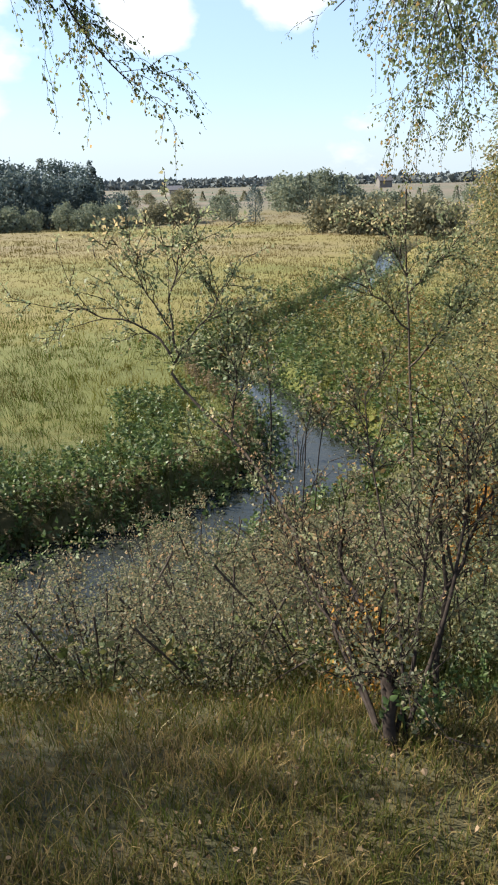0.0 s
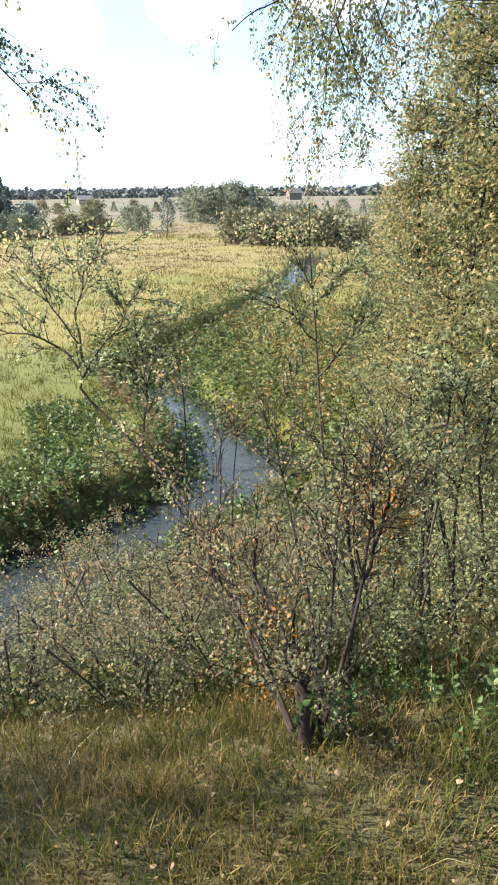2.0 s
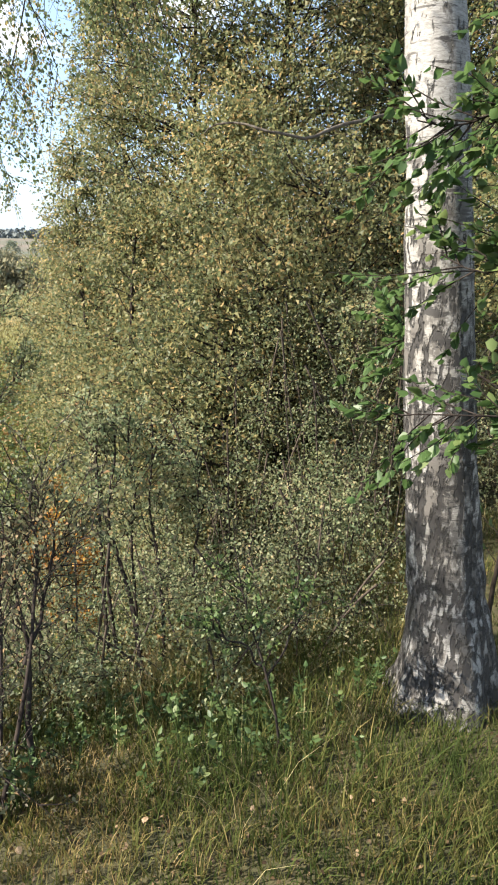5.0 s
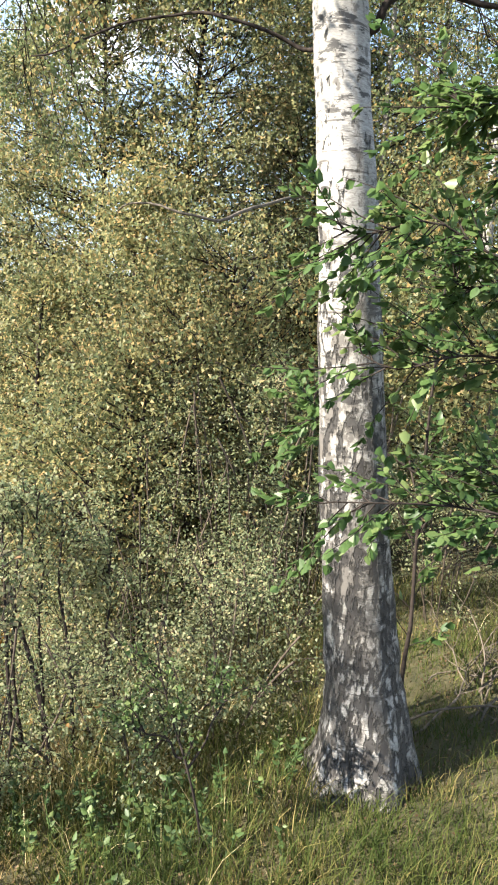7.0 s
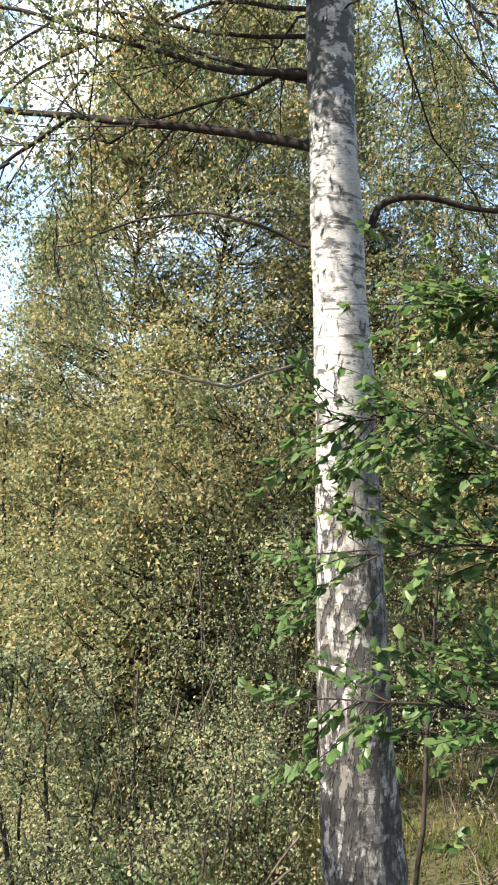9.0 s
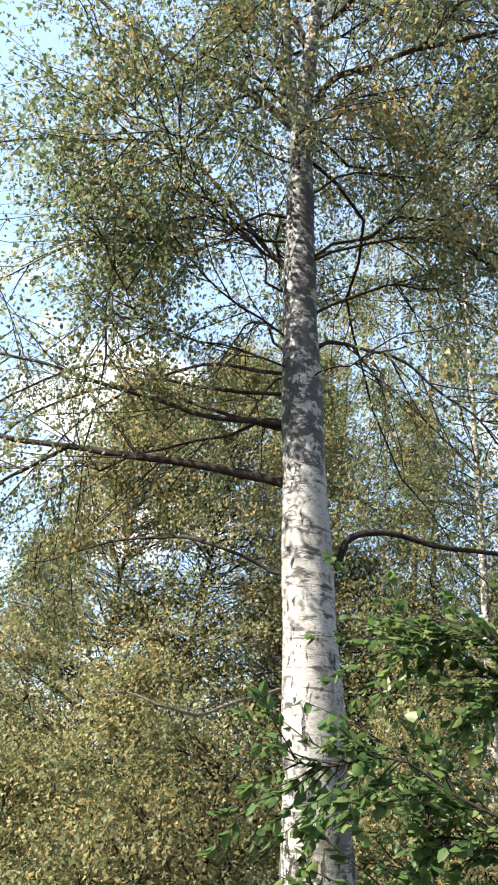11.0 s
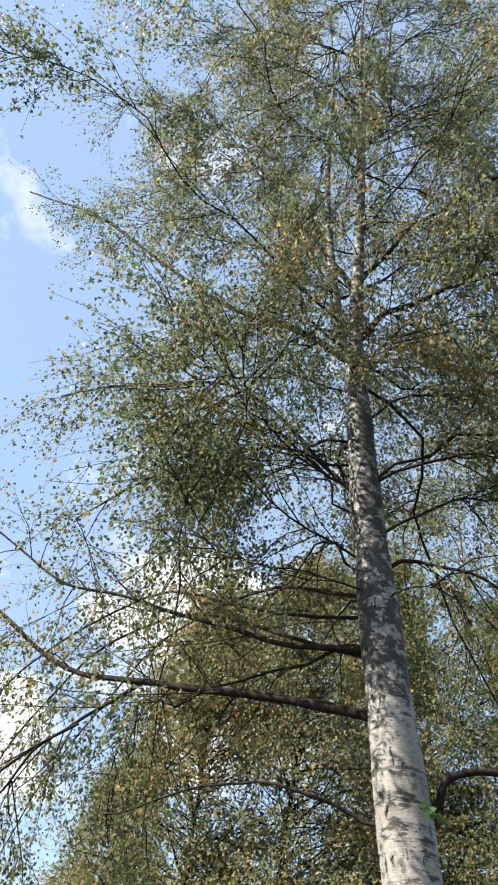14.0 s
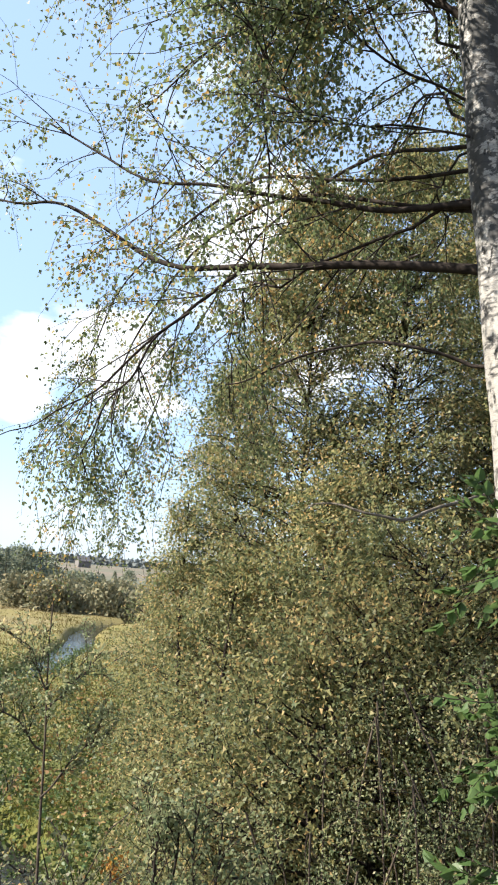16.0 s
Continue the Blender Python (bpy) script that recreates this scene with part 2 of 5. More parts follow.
def water_material():
    m, nodes, links, bsdf = material("stream_water", 0.03)
    bsdf.inputs["Base Color"].default_value = (0.018, 0.020, 0.018, 1)
    bsdf.inputs["IOR"].default_value = 1.33
    bsdf.inputs["Specular IOR Level"].default_value = 0.5
    tc = nodes.new("ShaderNodeTexCoord")
    n = noise_node(nodes, links, 5.0, 4.0, tc.outputs["Object"])
    bump = nodes.new("ShaderNodeBump")
    bump.inputs["Strength"].default_value = 0.5
    bump.inputs["Distance"].default_value = 0.03
    links.new(n.outputs["Fac"], bump.inputs["Height"])
    links.new(bump.outputs["Normal"], bsdf.inputs["Normal"])
    return m


BIRCH_BARK = birch_bark("birch_bark", 0.055)
SLIM_BARK = birch_bark("young_birch_bark", -0.02)
TWIG_BARK = bark_material("twig_bark", (0.012, 0.009, 0.008), (0.040, 0.031, 0.026), 30.0)
STEM_BARK = bark_material("stem_bark", (0.030, 0.024, 0.019), (0.09, 0.07, 0.055), 22.0)
BRUSH_BARK = bark_material("brush_bark", (0.04, 0.032, 0.026), (0.14, 0.115, 0.09), 22.0)
DRY_BARK = bark_material("dry_bark", (0.07, 0.058, 0.048), (0.19, 0.16, 0.13), 22.0)
BIRCH_LEAF = leaf_material("birch_leaf", [(0.0, (0.072, 0.100, 0.044)), (0.5, (0.122, 0.148, 0.062)), (0.85, (0.205, 0.190, 0.074)), (1.0, (0.33, 0.215, 0.080))], 0.55, patch=0.5)
GROVE_LEAF = leaf_material("grove_leaf", [(0.0, (0.088, 0.116, 0.056)), (0.5, (0.184, 0.188, 0.085)), (0.85, (0.290, 0.260, 0.114)), (1.0, (0.39, 0.275, 0.123))], 0.55, patch=0.4)
BUSH_LEAF = leaf_material("bush_leaf", [(0.0, (0.088, 0.105, 0.059)), (0.5, (0.150, 0.150, 0.085)), (0.85, (0.225, 0.190, 0.116)), (1.0, (0.32, 0.20, 0.110))], 0.55)
# paler bush leaf, its colour also lifted to brighten shaded bushes and saplings
LIT_BUSH_LEAF = leaf_material("lit_bush_leaf", [(0.0, (0.125, 0.165, 0.085)), (0.5, (0.225, 0.248, 0.132)), (0.85, (0.31, 0.305, 0.172)), (1.0, (0.40, 0.315, 0.172))], 0.58, patch=0.4)
BROAD_LEAF = leaf_material("broad_leaf", [(0.0, (0.038, 0.078, 0.024)), (0.6, (0.081, 0.135, 0.043)), (1.0, (0.162, 0.209, 0.075))], 0.55, 0.4)
NETTLE_LEAF = leaf_material("nettle_leaf", [(0.0, (0.038, 0.068, 0.022)), (0.6, (0.072, 0.111, 0.034)), (1.0, (0.128, 0.153, 0.055))], 0.35)
RUST_LEAF = leaf_material("rust_leaf", [(0.0, (0.168, 0.077, 0.020)), (0.6, (0.336, 0.154, 0.028)), (1.0, (0.448, 0.266, 0.045))], 0.4)
SPRUCE_LEAF = leaf_material("spruce_needles", [(0.0, (0.012, 0.024, 0.014)), (1.0, (0.035, 0.055, 0.028))], 0.1)
# far dark leaves, lightened and blued to paint in the haze of distance
FAR_DARK_HAZED = leaf_material("far_dark_hazed_leaf", [(0.0, (0.050, 0.074, 0.080)), (0.6, (0.085, 0.115, 0.110)), (1.0, (0.125, 0.150, 0.130))], 0.2, 0.8, 0.1)
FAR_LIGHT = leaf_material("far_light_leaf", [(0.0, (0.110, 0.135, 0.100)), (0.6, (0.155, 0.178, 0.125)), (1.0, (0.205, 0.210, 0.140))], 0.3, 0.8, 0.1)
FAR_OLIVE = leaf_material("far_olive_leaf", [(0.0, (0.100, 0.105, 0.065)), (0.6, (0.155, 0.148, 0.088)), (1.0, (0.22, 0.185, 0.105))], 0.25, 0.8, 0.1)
# skyline leaves take a blue-grey colour in place of air haze
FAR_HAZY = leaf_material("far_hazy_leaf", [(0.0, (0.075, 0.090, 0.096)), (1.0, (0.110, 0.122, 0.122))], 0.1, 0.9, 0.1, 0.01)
LAWN = grass_material("bank_grass", [(0.0, (0.050, 0.066, 0.015)), (0.40, (0.095, 0.094, 0.027)), (0.70, (0.160, 0.125, 0.048)), (1.0, (0.27, 0.195, 0.094))], 0.45, 2.0, 0.45)
LUSH = grass_material("lush_grass", [(0.0, (0.042, 0.062, 0.018)), (0.5, (0.075, 0.092, 0.026)), (0.85, (0.135, 0.128, 0.045)), (1.0, (0.23, 0.185, 0.077))], 0.45, 2.0, 0.45)
REED = grass_material("meadow_grass", [(0.0, (0.030, 0.055, 0.009)), (0.45, (0.067, 0.082, 0.013)), (0.75, (0.112, 0.103, 0.021)), (1.0, (0.148, 0.112, 0.032))], 0.4, 0.09, 0.7, 0.25)
DRY_REED = grass_material("dry_meadow_grass", [(0.0, (0.066, 0.062, 0.016)), (0.4, (0.097, 0.079, 0.027)), (0.75, (0.128, 0.094, 0.040)), (1.0, (0.163, 0.120, 0.061))], 0.35, 0.06, 0.7, 0.22)
LITTER = leaf_material("fallen_leaf", [(0.0, (0.045, 0.026, 0.013)), (0.7, (0.10, 0.062, 0.03)), (1.0, (0.20, 0.14, 0.08))], 0.15, 0.7)
GROUND = ground_material()
WATER = water_material()


# ---------------------------------------------------------------- mesh tools
def empty(name, at=(0, 0, 0)):
    ob = new(name)
    ob.location = at
    ob.empty_display_size = 0.2
    return ob


def mesh_object(name, verts, faces, mat, parent=None, smooth=False, label="", kind=""):
    """One mesh object from an (n, 3) array of places and an (m, 3 or 4) array of corners."""
    verts = np.asarray(verts, np.float32)
    faces = np.asarray(faces, np.int32)
    me = bpy.data.meshes.new(name)
    k = faces.shape[1]
    me.vertices.add(len(verts))
    me.vertices.foreach_set("co", verts.ravel())
    me.loops.add(faces.size)
    me.loops.foreach_set("vertex_index", faces.ravel())
    me.polygons.add(len(faces))
    me.polygons.foreach_set("loop_start", np.arange(0, faces.size, k, dtype=np.int32))
    me.polygons.foreach_set("loop_total", np.full(len(faces), k, np.int32))
    if smooth:
        me.polygons.foreach_set("use_smooth", np.ones(len(faces), bool))
    me.update(calc_edges=True)
    me.materials.append(mat)
    ob = new(name, me)
    if parent is not None:
        ob.parent = parent
    if label:
        ob["label"] = label
    if kind:
        ob["kind"] = kind
    return ob


def unit(v):
    return v / (np.linalg.norm(v, axis=-1, keepdims=True) + 1e-9)


def tubes(pts, rad, sides=5):
    """Tapered tubes round m polylines of k points each: pts (m, k, 3), rad (m, k)."""
    m, k, _ = pts.shape
    d = np.empty_like(pts)
    d[:, 1:-1] = pts[:, 2:] - pts[:, :-2]
    d[:, 0], d[:, -1] = pts[:, 1] - pts[:, 0], pts[:, -1] - pts[:, -2]
    d = unit(d)
    ref = np.where(np.abs(d[..., 2:3]) > 0.9, np.array([1.0, 0, 0]), np.array([0, 0, 1.0]))
    ref[:] = ref[:, :1]
    u = unit(np.cross(d, ref))
    v = np.cross(d, u)
    ang = np.linspace(0, 2 * np.pi, sides, endpoint=False)
    ring = u[:, :, None] * np.cos(ang)[:, None] + v[:, :, None] * np.sin(ang)[:, None]
    verts = (pts[:, :, None] + ring * rad[:, :, None, None]).reshape(-1, 3)
    i = np.arange(m)[:, None, None] * k * sides + np.arange(k - 1)[None, :, None] * sides
    j = np.arange(sides)[None, None, :]
    n = (j + 1) % sides
    faces = np.stack([i + j, i + n, i + sides + n, i + sides + j], -1).reshape(-1, 4)
    return verts, faces


def merge(parts):
    verts, faces, off = [], [], 0
    for v, f in parts:
        verts.append(v)
        faces.append(f + off)
        off += len(v)
    return np.concatenate(verts), np.concatenate(faces)


def grow(rng, start, way, length, k=6, wiggle=0.15, pull=0.0):
    """m branches that wander from start along way; pull > 0 turns them up, < 0 lets them hang."""
    m = len(start)
    pts = np.empty((m, k, 3))
    pts[:, 0] = start
    d = unit(np.array(way, float))
    step = (np.asarray(length) / (k - 1))[:, None]
    for i in range(1, k):
        d = d + rng.normal(0, wiggle, (m, 3))
        d[:, 2] += pull
        d = unit(d)
        pts[:, i] = pts[:, i - 1] + d * step
    return pts


def along(rng, pts, n, lo=0.15, hi=1.0):
    """n random places on each polyline, with the way the branch goes there and the share of its length."""
    m, k, _ = pts.shape
    s = rng.uniform(lo, hi, (m, n)) * (k - 1)
    i = np.minimum(s.astype(int), k - 2)
    f = (s - i)[..., None]
    row = np.arange(m)[:, None]
    a, b = pts[row, i], pts[row, i + 1]
    return (a + (b - a) * f).reshape(-1, 3), unit(b - a).reshape(-1, 3), (s / (k - 1)).ravel()


def sideways(rng, d, spread):
    """Ways that leave the ways d at a slant."""
    r = rng.normal(0, 1, d.shape)
    r -= (r * d).sum(-1, keepdims=True) * d
    return unit(d + unit(r) * spread)


def leaf_cards(rng, at, axis, size, slim=0.6):
    """Leaves as folded diamonds: a quad each, from its stalk along axis."""
    n = len(at)
    size = np.asarray(size)[:, None] if np.ndim(size) else np.full((n, 1), size)
    a = unit(axis)
    r = rng.normal(0, 1, (n, 3))
    b = unit(np.cross(a, r))
    c = np.cross(a, b)
    mid = at + a * size * 0.42
    w = size * slim * 0.5
    fold = c * w * rng.uniform(0.1, 0.6, (n, 1))
    tip = at + a * size - c * size * rng.uniform(0, 0.25, (n, 1))
    verts = np.stack([at, mid + b * w + fold, tip, mid - b * w + fold], 1).reshape(-1, 3)
    return verts, np.arange(4 * n).reshape(-1, 4)


def broad_leaves(rng, at, axis, size, slim=0.75):
    """Wider leaves with a midrib: two quads each."""
    n = len(at)
    size = np.asarray(size)[:, None] if np.ndim(size) else np.full((n, 1), size)
    a = unit(axis)
    b = unit(np.cross(a, rng.normal(0, 0.35, (n, 3)) + np.array([0, 0, 1.0])))
    c = np.cross(a, b)
    w = size * slim * 0.5
    dip = c * w * rng.uniform(0.15, 0.5, (n, 1))
    lo, hi, tip = at + a * size * 0.28, at + a * size * 0.68, at + a * size
    verts = np.stack([at, lo + b * w + dip, hi + b * w * 0.72 + dip * 0.6, tip, hi - b * w * 0.72 + dip * 0.6, lo - b * w + dip], 1).reshape(-1, 3)
    i = np.arange(n)[:, None] * 6
    return verts, np.concatenate([i + [0, 1, 2, 3], i + [0, 3, 4, 5]], 1).reshape(-1, 4)


def leaf_chips(rng, at, axis, size, slim=0.6):
    """Small leaves for crowns that stay at a distance: one bent-off corner each."""
    n = len(at)
    size = np.asarray(size)[:, None] if np.ndim(size) else np.full((n, 1), size)
    a = unit(axis)
    b = unit(np.cross(a, rng.normal(0, 1, (n, 3))))
    w = size * slim * 0.62
    verts = np.stack([at + b * w * 0.5, at + a * size * 0.45 - b * w, at + a * size * 1.05 + b * w * 0.4], 1).reshape(-1, 3)
    return verts, np.arange(3 * n).reshape(-1, 3)


def foliage(rng, twigs, per, size, hang=0.5, slim=0.62, loose=0.03, lo=0.1, chips=False):
    p, d, _ = along(rng, twigs, per, lo, 1.0)
    ax = unit(rng.normal(0, 1, p.shape)) + d * 0.5
    ax[:, 2] -= hang
    p = p + rng.normal(0, loose, p.shape)
    return (leaf_chips if chips else leaf_cards)(rng, p, ax, size * rng.uniform(0.6, 1.25, len(p)), slim)


def blades(rng, at, height, width, lean=0.35, plain=False):
    """Grass blades: two-step bent strips, or plain slivers."""
    n = len(at)
    th = rng.uniform(0, 2 * np.pi, n)
    side = np.stack([np.cos(th), np.sin(th), 0 * th], 1)
    ph = rng.uniform(0, 2 * np.pi, n)
    out = np.stack([np.cos(ph), np.sin(ph), 0 * ph], 1) * (rng.uniform(0.1, 1.0, n) * lean)[:, None]
    h, w = height[:, None], width[:, None]
    up = np.array([0, 0, 1.0])
    a, b = at - side * w / 2, at + side * w / 2
    m = at + (up * 0.6 + out * 0.35) * h
    tip = at + (up + out) * h
    if plain:
        return np.stack([a, b, tip], 1).reshape(-1, 3), np.arange(3 * n).reshape(-1, 3)
    verts = np.stack([a, b, m + side * w * 0.35, m - side * w * 0.35, tip], 1).reshape(-1, 3)
    i = np.arange(n)[:, None] * 5
    tri = np.concatenate([i + [0, 1, 2], i + [0, 2, 3], i + [3, 2, 4]], 1).reshape(-1, 3)
    return verts, tri


def spline(points, k):
    """k places spread evenly on a smooth line through the points."""
    p = np.asarray(points, float)
    q = np.concatenate([[2 * p[0] - p[1]], p, [2 * p[-1] - p[-2]]])
    t = np.linspace(0, len(p) - 1, k)
    i = np.minimum(t.astype(int), len(p) - 2)
    f = (t - i)[:, None]
    p0, p1, p2, p3 = q[i], q[i + 1], q[i + 2], q[i + 3]
    return 0.5 * (2 * p1 + (p2 - p0) * f + (2 * p0 - 5 * p1 + 4 * p2 - p3) * f ** 2 + (3 * p1 - p0 - 3 * p2 + p3) * f ** 3)


# ---------------------------------------------------------------- the lie of the land
RIVER = spline([(-18, 4.5), (-9.5, 6.9), (-5.2, 8.2), (-2.9, 9.7), (0.0, 12.6), (1.7, 15.2), (1.1, 18.5), (-0.1, 22.0), (0.0, 25.5),
                (1.6, 31.0), (4.6, 37.5), (7.5, 45.0), (11.0, 55.0), (14.0, 66.0), (20.0, 76.0), (32.0, 84.0), (55.0, 92.0)], 160)
HALF = 0.85           # half the stream's width, and how much wider it is in its pools
WIDER = 1.15 * np.exp(-((RIVER[:, 0] + 4.4) / 2.2) ** 2) * (RIVER[:, 1] < 12) + 0.45 * np.exp(-((RIVER[:, 1] - 15.0) / 1.5) ** 2)
WATER_Z = -4.3


def river_distance(x, y):
    best = np.full(np.shape(x), 1e9)
    for (px, py), more in zip(RIVER, WIDER):
        best = np.minimum(best, np.hypot(x - px, y - py) - more)
    return np.maximum(best, 0.0)


def wave(x, y, scale, seed=0.0):
    """A cheap smooth unevenness between about -1 and 1."""
    u, v = x / scale + seed, y / scale - seed * 1.7
    return (np.sin(u * 1.3 + 1.7 * np.sin(v * 0.9 + seed)) + np.sin(v * 1.7 + 1.3 * np.sin(u * 1.1)) + np.sin((u + v) * 2.3 + seed)) / 3


def bank_edge(x):
    return 1.93 + 0.40 * np.logaddexp(0, (x - 1.5) * 3) / 3 + 0.10 * wave(x, 0 * x, 0.8, 2.0)


def land(x, y):
    x, y = np.asarray(x, float), np.asarray(y, float)
    s = y - bank_edge(x)
    steep = 0.56 + 0.30 / (1 + np.exp(np.clip((x + 0.2) * 2.2, -30, 30)))      # the bank falls more steeply towards the pool
    drop = steep * np.logaddexp(0, s * 3.0) / 3.0
    floor = -3.85 + 0.10 * wave(x, y, 6.0, 1.0) + 0.05 * wave(x, y, 1.7, 4.0)
    z = -drop
    k = 0.45
    z = np.logaddexp(z / k, floor / k) * k        # soft meeting of slope and valley floor
    z = z + 0.035 * wave(x, y, 0.55, 3.0) + 0.06 * wave(x, y, 1.9, 0.5) * np.clip(s, 0, 1)
    far = np.hypot(x, y)
    z = z + np.clip(far - 140, 0, 2600) * 0.0042 + 0.8 * np.clip((far - 160) / 200, 0, 1) * wave(x, y, 110.0, 0.3)
    d = river_distance(x, y)
    cut = np.clip(1 - (d - HALF + 0.15) / 0.9, 0, 1)
    cut = cut * cut * (3 - 2 * cut)
    z = z * (1 - cut) + np.minimum(z, -4.85) * cut
    return z


def steps(lo, fine_lo, fine_hi, hi, fine, growth):
    mid = list(np.arange(fine_lo, fine_hi + fine, fine))
    up, s = [mid[-1]], fine
    while up[-1] < hi:
        s *= growth
        up.append(up[-1] + s)
    down, s = [mid[0]], fine
    while down[-1] > lo:
        s *= growth
        down.append(down[-1] - s)
    return np.array(down[:0:-1] + mid + up[1:])


gx = steps(-2600, -9, 14, 2600, 0.32, 1.12)
gy = steps(-400, -3, 62, 2700, 0.42, 1.12)
X, Y = np.meshgrid(gx, gy)
Z = land(X, Y)
nx, ny = len(gx), len(gy)
idx = np.arange(nx * ny).reshape(ny, nx)
quads = np.stack([idx[:-1, :-1], idx[:-1, 1:], idx[1:, 1:], idx[1:, :-1]], -1).reshape(-1, 4)
ground = mesh_object("ground", np.stack([X, Y, Z], -1).reshape(-1, 3), quads, GROUND, smooth=True)
tagged(ground, "grassy bank falling to a wet meadow valley", "ground", kind="structure")

# the stream: a sheet of water along its bed
side = np.gradient(RIVER, axis=0)
side = unit(np.stack([-side[:, 1], side[:, 0]], 1))
cols = np.linspace(-1, 1, 5)[None, :] * (HALF + 0.8 + WIDER)[:, None]
wv = np.concatenate([np.concatenate([RIVER[:, None] + side[:, None] * cols[:, :, None], np.full((len(RIVER), 5, 1), WATER_Z)], 2)]).reshape(-1, 3)
wi = np.arange(len(wv)).reshape(-1, 5)
wf = np.stack([wi[:-1, :-1], wi[:-1, 1:], wi[1:, 1:], wi[1:, :-1]], -1).reshape(-1, 4)
water = mesh_object("water", wv, wf, WATER, smooth=True)
tagged(water, "narrow winding stream reflecting the bright sky", "stream", kind="structure")


# ---------------------------------------------------------------- trees
def limb_tube(points, r0, r1, k=14, sides=8, bend=0.0, rng=None):
    p = spline(points, k)
    if bend and rng is not None:
        j = rng.normal(0, bend, p.shape)
        j[0] = 0
        for _ in range(2):
            j[1:-1] = 0.25 * j[:-2] + 0.5 * j[1:-1] + 0.25 * j[2:]
        j *= 2.2
        p = p + j
    r = r0 + (r1 - r0) * np.linspace(0, 1, k) ** 0.8
    return p, r


def broadleaf(name, label, base, height, radius, seed, leaf_mat, bark=TWIG_BARK, limbs=26, twigs_per=9, leaves_per=14, leaf=0.05,
              trunk_r=0.07, low=0.12, lean=(0.0, 0.0), hang=0.5, droop=-0.03, shape="cone", category="tree", group="", stems=1, twig_len=0.55, chips=False):
    """A tree or bush: one or more stems, limbs, twigs and single leaves. shape names the crown's outline."""
    rng = np.random.default_rng(seed)
    bx, by, bz = base
    thing = empty(name, base)
    tagged(thing, label, category, group)
    k = 12
    stem_pts, stem_rad = [], []
    for i in range(stems):
        th = 2 * np.pi * (i + rng.uniform(0, 0.7)) / stems
        out = (0.0 if stems == 1 else rng.uniform(0.25, 0.75)) * radius
        h = height * (1.0 if i == 0 else rng.uniform(0.65, 0.98))
        top = np.array([lean[0] + out * np.cos(th), lean[1] + out * np.sin(th), h])
        foot = np.array([0.06 * np.cos(th), 0.06 * np.sin(th), -0.12]) if stems > 1 else np.array([0, 0, -0.12])
        mid = foot * 0.5 + top * 0.5 + np.array([*rng.normal(0, 0.05 * height * 0.4, 2), 0.05 * h])
        p, r = limb_tube([foot, mid, top], trunk_r * rng.uniform(0.6, 1.0), 0.006, k, 7, 0.008 * height * 0.5, rng)
        stem_pts.append(p)
        stem_rad.append(r)
        v, f = tubes(p[None], r[None], 7)
        mesh_object("trunk" if stems == 1 else "stem", v, f, bark, thing, True)
    stem_pts = np.array(stem_pts)
    per = max(2, limbs // stems)
    at, d, s = along(rng, stem_pts, per, low, 0.99)
    th = rng.uniform(0, 2 * np.pi, len(at))
    if shape == "cone":
        prof = np.minimum(np.clip(1.03 - s, 0.02, 1) ** 0.62, 0.55 + s * 2.0)
    elif shape == "dome":
        prof = np.sqrt(np.clip(1 - ((s - 0.45) / 0.6) ** 2, 0.05, 1))
    else:
        prof = 0.5 + 0 * s
    length = np.maximum(radius * prof * rng.uniform(0.65, 1.15, len(at)) / (1.0 if stems == 1 else 1.6), 0.12)
    way = np.stack([np.cos(th), np.sin(th), rng.uniform(0.15, 0.75, len(at))], 1)
    limb = grow(rng, at, way, length, 6, 0.16, 0.02)
    lr = (0.004 + 0.010 * length / max(radius, 0.1))[:, None] * np.linspace(1, 0.12, 6)[None] * min(1.0, trunk_r / 0.03)
    pieces = [tubes(limb, lr, 3 if chips else 4)]
    ta, td, ts = along(rng, limb, twigs_per, 0.08, 1.0)
    tl = twig_len * rng.uniform(0.45, 1.1, len(ta)) * np.repeat(np.clip(length / radius + 0.45, 0.4, 1.1), twigs_per)
    twig = grow(rng, ta, sideways(rng, td, 0.9), tl, 2 if chips else 3, 0.2, droop * 2)
    if chips:
        # the sprays gather in clumps and leave dark gaps between them
        w = ta * 2.6 / max(0.6, radius ** 0.5) + seed
        clump = np.sin(w[:, 0] + 1.3 * np.sin(w[:, 2])) + np.sin(w[:, 1] * 1.1 + 1.2 * np.sin(w[:, 0])) + np.sin(w[:, 2] * 1.4 + w[:, 1])
        twig = twig[(clump > -1.45) | (rng.uniform(0, 1, len(clump)) < 0.3)]
    shown = twig[::3] if chips else twig[::2]
    pieces.append(tubes(shown, np.linspace(0.0026, 0.0008, twig.shape[1])[None].repeat(len(shown), 0), 3))
    v, f = merge(pieces)
    mesh_object("branching", v, f, TWIG_BARK, thing, kind="stuff")
    v, f = merge([foliage(rng, twig, leaves_per, leaf, hang, chips=chips), foliage(rng, limb[:, 3:], leaves_per, leaf, hang, chips=chips)])
    mesh_object("foliage", v, f, leaf_mat, thing, kind="stuff")
    return thing


